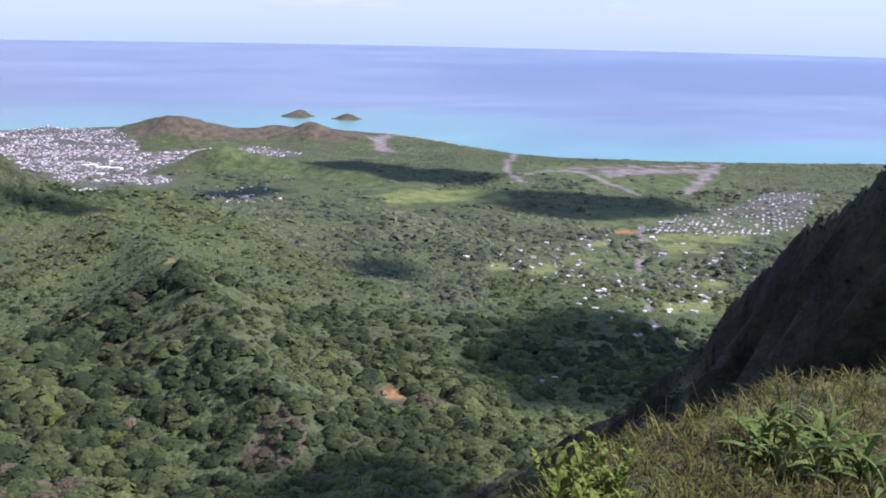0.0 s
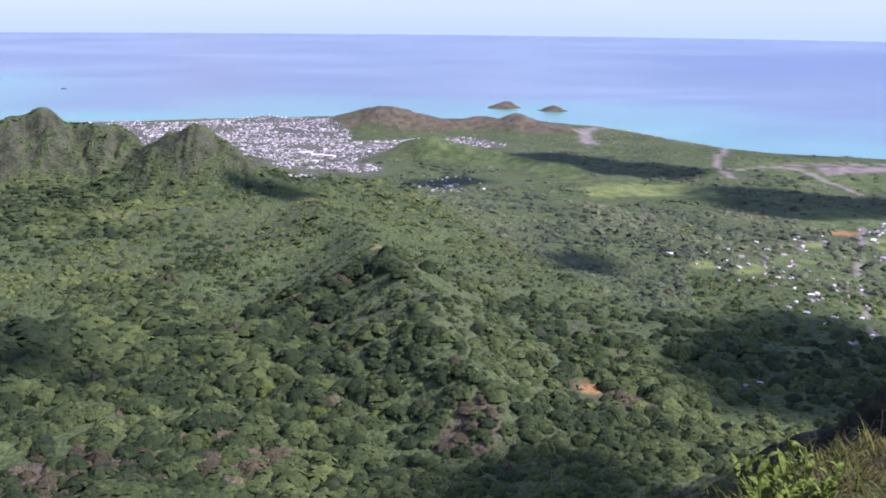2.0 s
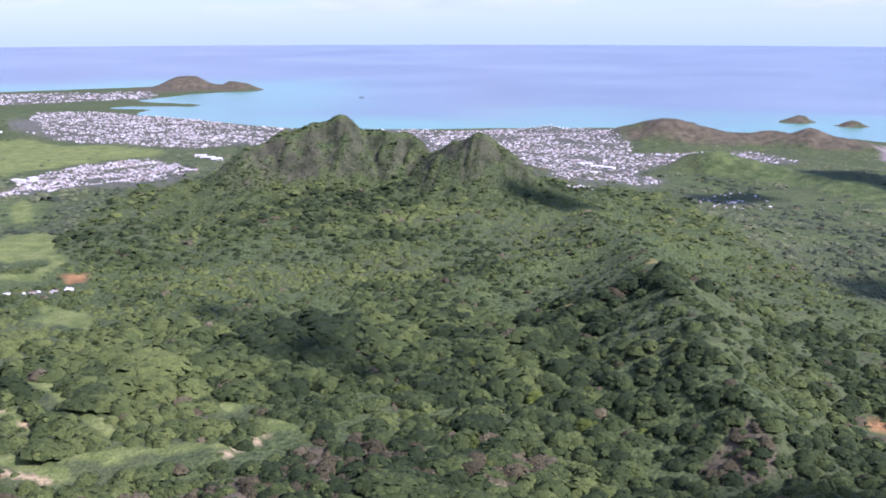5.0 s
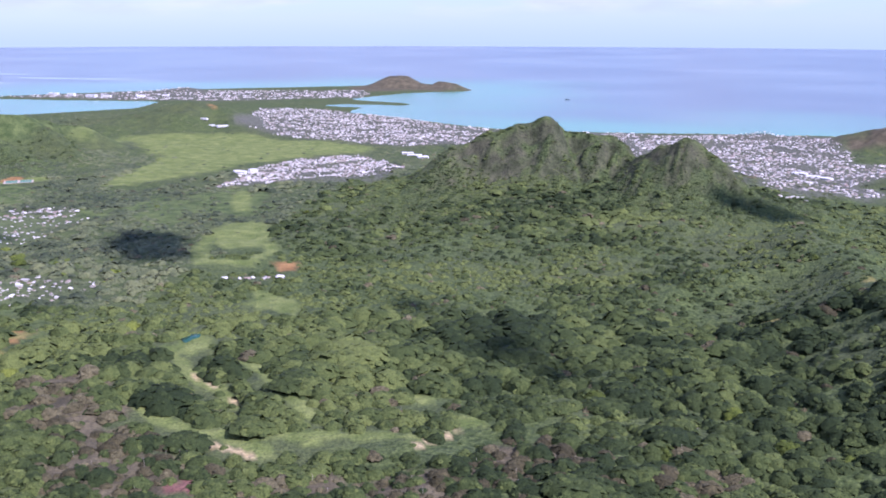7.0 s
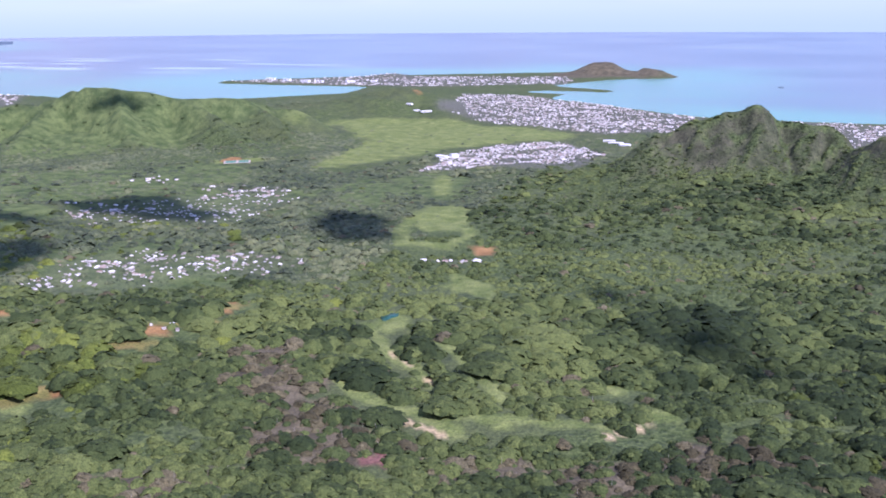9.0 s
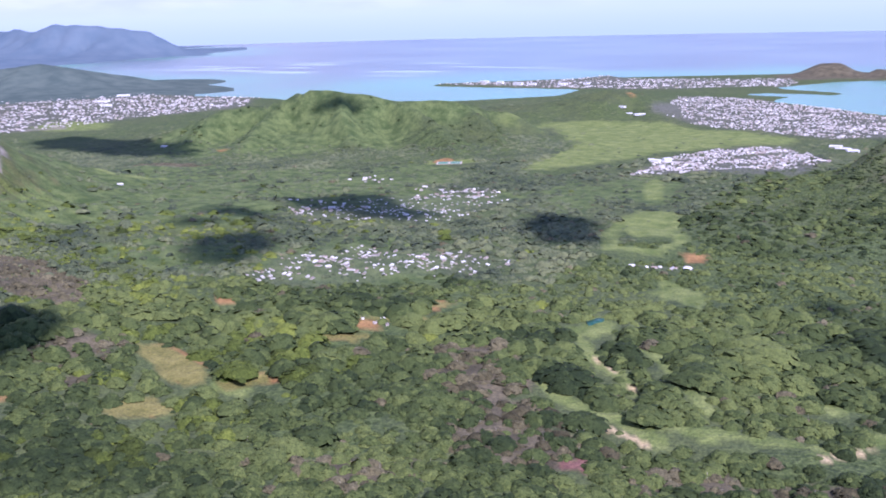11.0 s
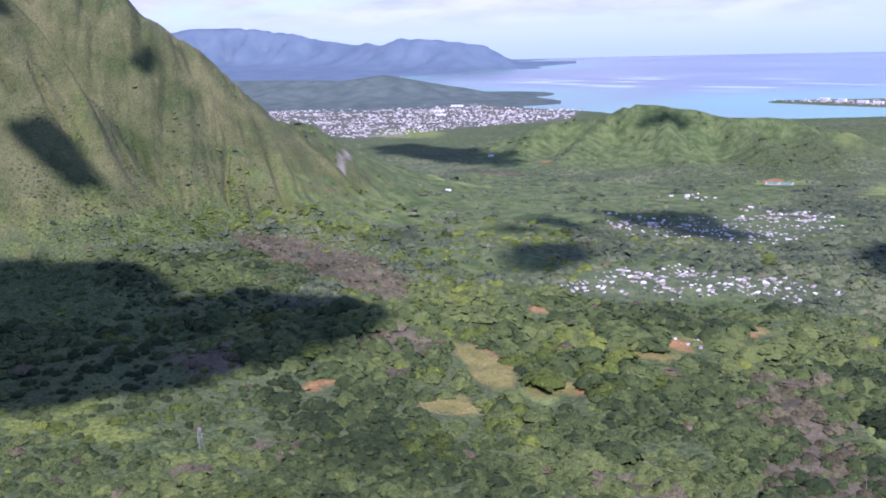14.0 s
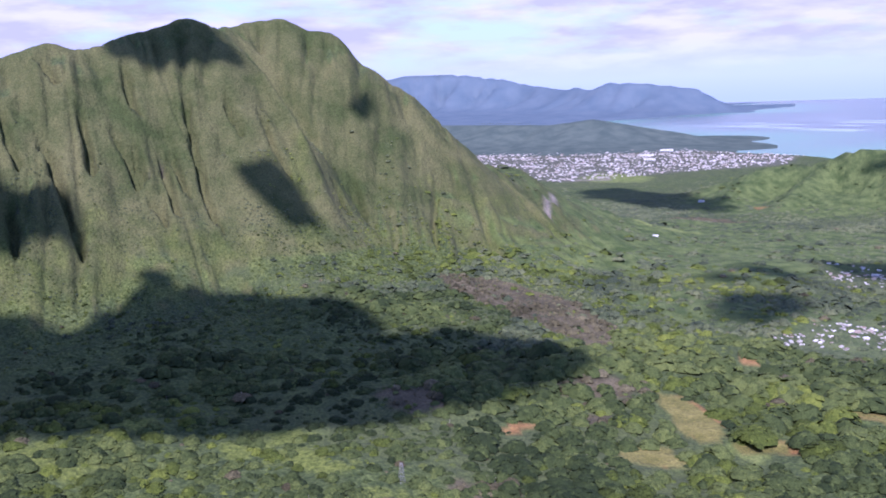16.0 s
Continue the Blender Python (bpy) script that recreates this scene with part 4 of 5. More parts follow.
    # far crowns take the paler leaves that stand in for haze
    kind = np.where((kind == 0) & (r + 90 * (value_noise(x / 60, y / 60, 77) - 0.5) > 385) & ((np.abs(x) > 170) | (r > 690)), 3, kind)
    kind = np.where((kind == 3) & (on_hill > 0.3), 0, kind)
    # everything on the near ridge gets the leaves with shade in their colour
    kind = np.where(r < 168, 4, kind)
    for k, key in enumerate(("green", "lime", "dry", "hazed", "ridge")):
        pick = keep & (kind == k)
        lift = 0.11 if share > 0.04 else 0.08 if large else 0.03 if climb == 1.0 else 0.0
        wood[key].append((np.stack([x, y, z + size * lift], -1)[pick], size[pick], clumps))
LABELS = {"green": ("forest", "dense green rainforest crowns over the valley and hills", GREEN),
          "lime": ("shrubs", "bright lime green shrubs on the sunny slopes", LIME),
          "hazed": ("coastal_woods", "trees of the shore plain and far hills, haze in their grey-green", HAZED),
          "ridge": ("ridge_scrub", "low shrubs on the near ridge, with its shade put into their colour", SHADE),
          "dry": ("dry_woods", "grey-brown leafless trees between the green woods", DRY)}
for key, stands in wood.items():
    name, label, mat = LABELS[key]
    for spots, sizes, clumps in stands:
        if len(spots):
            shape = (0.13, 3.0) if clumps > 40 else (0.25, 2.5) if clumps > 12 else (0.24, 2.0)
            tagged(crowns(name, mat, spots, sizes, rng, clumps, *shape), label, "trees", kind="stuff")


def trunks(name, feet, tall, thick, label):
    """Many slender, slightly leaning trunks as one mesh."""
    n = len(feet)
    ring = np.array([(1, 0), (0, 1), (-1, 0), (0, -1)], float)
    lean = rng.normal(0, 0.09, (n, 2)) * tall[:, None]
    low = np.concatenate([feet[:, None, :2] + ring[None] * thick[:, None, None], np.repeat(feet[:, None, 2:], 4, axis=1)], -1)
    high = np.concatenate([(feet[:, :2] + lean)[:, None, :] + ring[None] * (0.6 * thick)[:, None, None], np.repeat((feet[:, 2] + tall)[:, None, None], 4, axis=1)], -1)
    f = np.array([(k, (k + 1) % 4, 4 + (k + 1) % 4, 4 + k) for k in range(4)])
    me = mesh_from(name, np.concatenate([low, high], axis=1).reshape(-1, 3), (f[None] + 8 * np.arange(n)[:, None, None]).reshape(-1, 4))
    me.materials.append(BARK)
    return tagged(new(name, me), label, "trees", kind="stuff")


for spots, sizes, clumps in wood["green"]:
    if clumps > 40:
        who = np.repeat(np.arange(len(spots)), 7)
        turn, out = rng.uniform(0, 6.28, len(who)), rng.uniform(0.2, 0.47, len(who)) * sizes[who]
        feet = spots[who] + np.stack([out * np.cos(turn), out * np.sin(turn), -0.11 * sizes[who] - 0.3], -1)
        trunks("tree_trunks", feet, 0.14 * sizes[who] + 0.3, rng.uniform(0.04, 0.08, len(who)), "pale slender trunks under the flat umbrella crowns")
dead = np.concatenate([spots[:40] for spots, sizes, clumps in wood["dry"] if len(spots) and np.hypot(*spots[:, :2].T).mean() < 330])
trunks("dead_trunks", dead - [0, 0, 0.2], rng.uniform(1.2, 2.8, len(dead)), rng.uniform(0.03, 0.06, len(dead)), "bleached bare trunks standing out of the dry woods")


# ---------------------------------------------------------------- clouds that shade the valley
def cloud(ring, above=420.0):
    """A cumulus in the sun's way over the land within an outline."""
    v, f = lump()
    x0, x1, y0, y1 = span(ring)
    x, y = rng.uniform(x0, x1, 2500), rng.uniform(y0, y1, 2500)
    room = inland(x, y, ring)
    size = math.sqrt((x1 - x0) * (y1 - y0))
    ragged = (0.12 if above < 500 else 0.34) * size * (fbm(x / (0.2 * size), y / (0.2 * size), 39, 3) - 0.48)
    ok = np.nonzero(room + ragged > 0.03 * size)[0][:230]
    x, y, room = x[ok], y[ok], room[ok]
    n = len(ok)
    z = np.maximum(height(x, y), 0)
    top = float(z.mean()) + above
    k = (top - z) / sun_way.z
    place = np.stack([x + k * sun_way.x, y + k * sun_way.y, np.full(n, top)], -1)
    middle = place.mean(axis=0)
    big = np.clip(room * 0.95, 0.035 * size, 0.14 * size)
    p = np.repeat(v[None], n, axis=0) * rng.uniform(0.75, 1.2, (n, 12, 1)) * big[:, None, None]
    p[..., 2] *= 0.55
    p = p + (place - middle)[:, None, :]
    me = mesh_from("cloud", p.reshape(-1, 3), (f[None] + 12 * np.arange(n)[:, None, None]).reshape(-1, 3))
    me.materials.append(CLOUD)
    ob = new("cloud", me)
    ob.location = middle
    return tagged(ob, "white trade-wind cumulus cloud drifting over the valley", "cloud", kind="stuff")


SHADED = [[(-420, -60), (-395, 15), (-385, 31), (-377, 47), (-382, 52), (-396, 59), (-404, 69), (-397, 98), (-397, 110), (-380, 128), (-372, 144), (-354, 156), (-331, 148), (-333, 170), (-319, 191), (-299, 204), (-271, 197), (-261, 189), (-258, 165), (-255, 143), (-255, 114), (-257, 97), (-272, 66), (-285, 38), (-292, 0), (-300, -60)],
          [(-490, 78), (-498, 105), (-494, 130), (-482, 138), (-472, 151), (-470, 119), (-469, 100), (-476, 82)],
          [(-440, 123), (-441, 142), (-434, 152), (-418, 157), (-416, 142), (-425, 132), (-433, 125)],
          [(-445, 20), (-430, 33), (-435, 50), (-421, 59), (-414, 55), (-411, 42), (-403, 15)],
          [(-493, 213), (-480, 194), (-478, 206), (-485, 214)],
          [(-400, 375), (-414, 400), (-385, 414), (-352, 384)],
          [(-352, 330), (-335, 362), (-302, 335), (-282, 286), (-315, 288)], [(-376, 332), (-388, 355), (-358, 368)],
          [(-413, 482), (-374, 510), (-327, 475), (-291, 450), (-296, 425), (-350, 432), (-404, 445)],
          [(-244, 448), (-239, 477), (-210, 486), (-181, 413), (-199, 396)],
          [(-896, 623), (-890, 693), (-663, 638), (-651, 598), (-753, 585)],
          [(-610, 722), (-592, 746), (-562, 765), (-575, 735)],
          [(174, 393), (196, 400), (212, 375), (193, 355), (168, 352)],
          [(149, 248), (182, 274), (214, 292), (238, 275), (232, 231), (212, 195), (172, 186), (142, 205)],
          [(353, 580), (408, 592), (443, 551), (496, 501), (428, 459), (354, 466), (346, 513)],
          [(295, 768), (350, 779), (400, 711), (441, 657), (394, 616), (322, 621), (290, 687)],
          [(165, 589), (196, 634), (237, 651), (246, 621), (200, 589)],
          # unseen cloud, added to give the near ridge's shadow
          [(40, 170), (62, 190), (78, 192), (93, 195), (104, 176), (100, 150), (70, 150)],
          [(50, 553), (65, 558), (88, 548), (108, 525), (90, 514), (64, 539)],
          [(-40, 300), (-30, 313), (-19, 300), (-30, 287)], [(-20, 282), (-6, 291), (-2, 272), (-16, 263)],
          [(-79, 360), (-70, 370), (-58, 350), (-68, 336)]]
for k, ring in enumerate(SHADED):
    cloud(ring, 420.0 if k < 5 else 900.0)


# ---------------------------------------------------------------- houses
def house_boxes(spots, turns, sizes, walls):
    """Corners and faces of many gabled houses at once; walls or roofs."""
    n = len(spots)
    wx, wy, hz = sizes[:, 0] / 2, sizes[:, 1] / 2, sizes[:, 2]
    if walls:
        base = np.array([(-1, -1, 0), (1, -1, 0), (1, 1, 0), (-1, 1, 0), (-1, -1, 1), (1, -1, 1), (1, 1, 1), (-1, 1, 1)], float)
        f = np.array([(0, 1, 5, 4), (1, 2, 6, 5), (2, 3, 7, 6), (3, 0, 4, 7)])
    else:
        base = np.array([(-1.15, -1.15, 0.95), (1.15, -1.15, 0.95), (1.15, 1.15, 0.95), (-1.15, 1.15, 0.95), (-0.7, 0, 1.5), (0.7, 0, 1.5)], float)
        f = np.array([(0, 1, 5, 4), (2, 3, 4, 5), (1, 2, 5, 5), (3, 0, 4, 4), (3, 2, 1, 0)])
    p = np.repeat(base[None], n, axis=0) * np.stack([wx, wy, hz], -1)[:, None, :]
    c, s = np.cos(turns)[:, None], np.sin(turns)[:, None]
    p = np.stack([p[..., 0] * c - p[..., 1] * s, p[..., 0] * s + p[..., 1] * c, p[..., 2]], -1) + spots[:, None, :]
    faces = (f[None] + len(base) * np.arange(n)[:, None, None]).reshape(-1, 4)
    tri = np.concatenate([faces[:, [0, 1, 2]], faces[:, [0, 2, 3]]])
    return p.reshape(-1, 3), tri[(tri[:, 0] != tri[:, 1]) & (tri[:, 1] != tri[:, 2]) & (tri[:, 0] != tri[:, 2])]


NEAR_TOWNS = [(-367, 452, 29, 28, 36, 2.0, -0.5), (-335, 537, 30, 34, 42, 2.2, -0.5), (-257, 332, 26, 26, 38, 1.8, -0.4), (-222, 354, 26, 18, 30, 1.8, -0.4),
              (-261, 293, 13, 10, 12, 1.7, -0.4), (324, 397, 20, 28, 22, 2.0, 0.6), (264, 363, 24, 38, 26, 2.0, 0.6), (274, 291, 30, 44, 30, 1.9, 0.6),
              (227, 248, 12, 13, 8, 1.7, 0.6), (165, 224, 10, 14, 7, 1.8, 0.6), (333, 318, 21, 22, 18, 2.2, 0.6), (-422, 565, 16, 16, 12, 2.2, 0.2),
              (-523, 423, 16, 20, 8, 2.4, 0.2), (-191, 259, 10, 3, 6, 1.6, 0.1), (-142, 384, 13, 3, 14, 1.9, 0.1)]


def settle_zone(ring, n, size, turn):
    """Houses in rows along their streets within an outline."""
    x0, x1, y0, y1 = span(ring)
    x, y = rng.uniform(x0, x1, 5 * n), rng.uniform(y0, y1, 5 * n)
    gap = size * 2.1
    c, s = math.cos(turn), math.sin(turn)
    u, v = x * c + y * s, -x * s + y * c
    v = np.round(v / gap) * gap + rng.normal(0, gap * 0.09, len(v)) + 3 * size * (value_noise(u / 40, v / 200, 37) - 0.5)
    x, y = u * c - v * s, u * s + v * c
    z = height(x, y)
    ok = np.nonzero((within(ring, x, y, 0.16) > 0.5) & (z > 0.35) & ((z < 9) | (np.hypot(x, y) < 640)) & (fbm(x / (11 * size), y / (11 * size), 38, 3) > rng.uniform(0.3, 0.46, len(x))))[0][:n]
    x, y, z = x[ok], y[ok], z[ok]
    k = len(ok)
    sizes = np.stack([size * rng.uniform(0.55, 1.35, k), size * rng.uniform(0.45, 0.8, k), size * rng.uniform(0.24, 0.36, k)], -1) * np.where(rng.uniform(0, 1, (k, 1)) < 0.06, 1.7, 1.0)
    way = turn + np.where(rng.uniform(0, 1, k) < 0.3, math.pi / 2, 0) + rng.normal(0, 0.12, k)
    return np.stack([x, y, z - 0.1], -1), way, sizes


def settle(cx, cy, across, along, n, size, turn):
    a, b = rng.uniform(-1, 1, n * 2), rng.uniform(-1, 1, n * 2)
    ok = np.nonzero(np.hypot(a, b) < 1 + 0.15 * np.sin(7 * a))[0][:n]
    a, b = a[ok] * across, b[ok] * along
    # houses stand in rows along their streets
    gap = size * 1.7
    c, s = math.cos(turn), math.sin(turn)
    u, v = a * c - b * s, a * s + b * c
    v = np.round(v / gap) * gap + rng.normal(0, gap * 0.06, len(v))
    a, b = u * c + v * s, -u * s + v * c
    r = math.hypot(cx, cy)
    ux, uy = cx / r, cy / r
    x, y = cx + a * uy + b * ux, cy - a * ux + b * uy
    z = height(x, y)
    sizes = np.stack([size * rng.uniform(0.7, 1.5, len(x)), size * rng.uniform(0.55, 0.9, len(x)), size * rng.uniform(0.28, 0.42, len(x))], -1)
    way = turn + math.atan2(uy, ux) + np.where(rng.uniform(0, 1, len(x)) < 0.3, math.pi / 2, 0) + rng.normal(0, 0.1, len(x))
    keep = (z > 0.35) & ((z < 9) | (r < 600))
    return np.stack([x, y, z - 0.1], -1)[keep], way[keep], sizes[keep]


for town in BUILT:
    spots, way, sizes = settle_zone(*town)
    # garden trees between the houses
    gardens, _, _ = settle_zone(town[0], int(town[1] * 0.9), town[2] * 0.8, town[3] + 0.5)
    tagged(crowns("garden_trees", HAZED, gardens + [0, 0, 0.1], town[2] * rng.uniform(0.5, 1.2, len(gardens)), rng, 0, 0.5, 2.0), "dark green garden trees between the houses", "trees", kind="stuff")
    for walls, name, mat in ((True, "town_walls", WALLS), (False, "town_roofs", ROOFS)):
        p, f = house_boxes(spots, way, sizes, walls)
        me = mesh_from(name, p, f, True)
        me.materials.append(mat)
        tagged(new(name, me), "white and grey suburban houses crowded on the shore plain", "houses", kind="stuff")


def house_kinds():
    made = []
    for k, (long, deep, tall) in enumerate(((2.0, 1.3, 0.65), (2.6, 1.4, 0.7), (1.6, 1.3, 0.75), (3.2, 1.5, 0.8))):
        one = [np.zeros((1, 3)), np.zeros(1), np.array([[long, deep, tall]])]
        meshes = []
        for walls, name, mat in ((True, "house", WALLS), (False, "roof", ROOFS)):
            p, f = house_boxes(*one, walls)
            me = mesh_from(name, p, f, True)
            me.materials.append(mat)
            meshes.append(me)
        made.append(meshes)
    return made


kinds = house_kinds()
for town in NEAR_TOWNS:
    spots, way, sizes = settle(*town)
    for spot, turn, size in zip(spots, way, sizes):
        k = int(rng.integers(0, 4))
        body = new("house", kinds[k][0])
        roof = new("roof", kinds[k][1])
        roof.parent = body
        body.matrix_world = Matrix.LocRotScale(spot, Euler((0, 0, turn)), [size[0] / 2.7] * 3)
        tagged(body, "small pale suburban house with a low hipped roof", "house", "houses of the valley")


# ---------------------------------------------------------------- plants on the ledge in front of the camera
BLADE = foliage("ledge_grass", (0.042, 0.047, 0.008), (0.085, 0.093, 0.014), (0.168, 0.163, 0.036), 40.0, 0.0, 0.002)
BROAD = foliage("broad_leaf", (0.062, 0.092, 0.018), (0.105, 0.150, 0.030), (0.155, 0.205, 0.050), 50.0, 0.0, 0.002)
YOUNG = foliage("young_leaf", (0.075, 0.105, 0.014), (0.125, 0.165, 0.024), (0.18, 0.22, 0.04), 50.0, 0.0, 0.002)
STRAW = foliage("dry_grass", (0.062, 0.043, 0.025), (0.105, 0.077, 0.046), (0.161, 0.124, 0.074), 40.0, 0.0, 0.002)
REDDISH = foliage("red_twigs", (0.043, 0.019, 0.015), (0.074, 0.034, 0.025), (0.105, 0.056, 0.034), 40.0, 0.0, 0.002)


def leaf_shape(long, wide, rise, bend, rows=6, fold=0.25, broadest=0.35):
    """A leaf that starts at the origin, climbs along +x and bows over: corners and faces."""
    u = np.linspace(0, 1, rows + 1)
    angle = rise - bend * u ** 1.3
    step = long / rows
    x = np.concatenate([[0], np.cumsum(np.cos(angle[1:]) * step)])
    z = np.concatenate([[0], np.cumsum(np.sin(angle[1:]) * step)])
    half = 0.5 * wide * np.where(u < broadest, 0.25 + 0.75 * np.sin(u / broadest * math.pi / 2), np.cos((u - broadest) / (1 - broadest) * math.pi / 2) ** 0.8)
    pts = []
    for k in range(rows + 1):
        pts += [(x[k], -half[k], z[k] + fold * half[k]), (x[k], 0, z[k]), (x[k], half[k], z[k] + fold * half[k])]
    faces = []
    for k in range(rows):
        a = 3 * k
        faces += [(a, a + 3, a + 4, a + 1), (a + 1, a + 4, a + 5, a + 2)]
    return np.array(pts), np.array(faces)


def leaf_mesh(name, mat, *shape, **more):
    p, f = leaf_shape(*shape, **more)
    me = mesh_from(name, p, f)
    me.materials.append(mat)
    put_attribute(me, "tone", np.full(len(p), 0.5))
    return me


def ledge_z(x, y):
    return float(height(np.array([x], float), np.array([y], float))[0])


def many_blades(name, mat, spots, rng, long, wide, label, category):
    """Grass as one mesh: bowed blades in tufts."""
    ps, fs, tones, n0 = [], [], [], 0
    for x, y, z in spots:
        for k in range(rng.integers(7, 14)):
            length = long * rng.uniform(0.5, 1.3)
            p, f = leaf_shape(length, wide * rng.uniform(0.6, 1.3), rng.uniform(0.35, 1.35), rng.uniform(0.3, 1.6), 3, 0.1, 0.3)
            turn = rng.uniform(0, 6.28)
            c, s = math.cos(turn), math.sin(turn)
            p = np.stack([p[:, 0] * c - p[:, 1] * s + x + rng.normal(0, 0.02), p[:, 0] * s + p[:, 1] * c + y + rng.normal(0, 0.02), p[:, 2] + z - 0.01], -1)
            ps.append(p)
            fs.append(f + n0)
            n0 += len(p)
            tones.append(np.full(len(p), rng.uniform(0, 1)))
    me = mesh_from(name, np.concatenate(ps), np.concatenate(fs))
    me.materials.append(mat)
    put_attribute(me, "tone", np.concatenate(tones))
    return tagged(new(name, me), label, category, kind="stuff")


def stem_mesh(name, mat, points, thick):
    """A thin bent stem through some points."""
    rings, ps, fs = 5, [], []
    for k, (x, y, z) in enumerate(points):
        w = thick * (1 - 0.6 * k / len(points))
        for j in range(rings):
            a = 2 * math.pi * j / rings
            ps.append((x + w * math.cos(a), y + w * math.sin(a), z))
    for k in range(len(points) - 1):
        for j in range(rings):
            a, b = k * rings + j, k * rings + (j + 1) % rings
            fs.append((a, b, b + rings, a + rings))
    me = mesh_from(name, ps, fs)
    me.materials.append(mat)
    put_attribute(me, "tone", np.full(len(ps), 0.5))
    return me


front = np.random.default_rng(17)


def on_ledge(n, a0, a1, r0, r1):
    """Random places on the ledge."""
    a, r = np.radians(front.uniform(a0, a1, 6 * n)), front.uniform(r0, r1, 6 * n)
    x, y = r * np.sin(a), r * np.cos(a)
    ok = np.nonzero(inland(x, y, LEDGE) > -0.25)[0][:n]
    return list(zip(x[ok], y[ok], height(x[ok], y[ok])))


many_blades("grass", BLADE, on_ledge(2100, 32, 64, 2.2, 6.0), front, 0.12, 0.0055, "yellow-green grass tufts on the ledge", "grass")
many_blades("dry_grass", STRAW, on_ledge(420, 33, 66, 2.2, 5.7), front, 0.11, 0.0038, "withered straw-coloured grass between the green tufts", "grass")
many_blades("red_undergrowth", REDDISH, on_ledge(210, 38, 56, 3.0, 5.4), front, 0.08, 0.006, "reddish dry twigs and leaves at the edge of the ledge", "grass")
LEAVES = [leaf_mesh("leaf", BROAD, 0.38, 0.038, 1.3, 1.5), leaf_mesh("leaf", BROAD, 0.35, 0.040, 1.05, 1.2), leaf_mesh("leaf", BROAD, 0.40, 0.038, 1.45, 1.4),
          leaf_mesh("leaf", BROAD, 0.30, 0.046, 0.85, 1.1)]
SPRIGS = [leaf_mesh("leaf", YOUNG, 0.056, 0.019, 1.1, 0.9, rows=4, broadest=0.45), leaf_mesh("leaf", YOUNG, 0.068, 0.021, 1.3, 0.7, rows=4, broadest=0.4),
          leaf_mesh("leaf", YOUNG, 0.045, 0.018, 0.7, 1.0, rows=4, broadest=0.5)]


def leafy_plant(name, x, y, stems, meshes, per_stem, tall, label, scale=1.0):
    """A plant of several stems with leaves up them."""
    root = new(name)
    z = ledge_z(x, y) - 0.02
    root.location = (x, y, z)
    tagged(root, label, "plant", "plants on the ledge")
    for k in range(stems):
        turn, out = front.uniform(0, 6.28), front.uniform(0.02, 0.16) * scale
        high = tall * front.uniform(0.6, 1.15)
        bx, by = 0.3 * out * math.cos(turn), 0.3 * out * math.sin(turn)
        line = [(bx + out * u ** 1.5 * math.cos(turn), by + out * u ** 1.5 * math.sin(turn), high * u) for u in (0, 0.35, 0.7, 1.0)]
        stalk = new("stem", stem_mesh("stem", BROAD, line, 0.004 * scale))
        stalk.parent = root
        for j in range(per_stem):
            u = 0.25 + 0.75 * (j + 1) / per_stem
            leaf = new("leaf", meshes[int(front.integers(0, len(meshes)))])
            leaf.parent = root
            size = scale * front.uniform(0.75, 1.25)
            leaf.matrix_basis = Matrix.LocRotScale((bx + out * u ** 1.5 * math.cos(turn), by + out * u ** 1.5 * math.sin(turn), high * u),
                                                   Euler((front.normal(0, 0.2), front.normal(0, 0.2), turn + j * 2.4 + front.normal(0, 0.4))), (size, size, size))
    return root


for x, y, stems, scale in ((3.08, 2.62, 4, 0.6), (3.26, 2.72, 3, 0.55), (2.92, 2.40, 4, 0.62), (3.10, 2.42, 5, 0.7), (3.30, 2.53, 4, 0.65), (3.48, 2.66, 3, 0.55), (3.2, 2.26, 4, 0.65), (2.98, 2.52, 3, 0.55)):
    leafy_plant("broadleaf_plant", x, y, stems, LEAVES, 5, 0.05, "green plant with long arching strap-shaped leaves", scale)
for x, y, stems in ((1.78, 2.28, 6), (1.90, 2.34, 7), (2.02, 2.40, 6)):
    leafy_plant("young_shrub", x, y, stems + 3, SPRIGS, 13, 0.25, "bright yellow-green young shrub with small oval leaves")
edge_stems = [(x, y) for x, y, _ in on_ledge(16, 41, 58, 3.3, 4.9)]
for x, y in edge_stems + [(0.30, 1.42), (0.66, 1.55), (0.74, 1.58), (0.98, 1.75), (2.9, 2.6), (2.6, 2.5), (3.4, 2.8)]:
    z = ledge_z(x, y) - 0.05
    lean, high = front.uniform(-0.08, 0.08), front.uniform(0.18, 0.36)
    stalk = new("dry_stem", stem_mesh("dry_stem", STRAW, [(0, 0, 0), (lean * 0.3, 0, high * 0.5), (lean, 0, high * 0.85), (lean * 1.9, 0.01, high)], 0.0024))
    stalk.location = (x, y, z)
    tagged(stalk, "single withered grass stem standing above the ledge", "stem", "dry stems on the ledge")


# ---------------------------------------------------------------- power pylon, boat and pond
STEEL = plain("galvanised_steel", (0.20, 0.205, 0.21), (0.30, 0.30, 0.30), 3.0, 0.5, 0.5)
HULL = plain("dark_hull", (0.04, 0.045, 0.06), (0.09, 0.09, 0.1), 2.0, 0.4)
POND = plain("pond_water", (0.012, 0.055, 0.040), (0.025, 0.085, 0.062), 0.4, 0.35, 0.2)


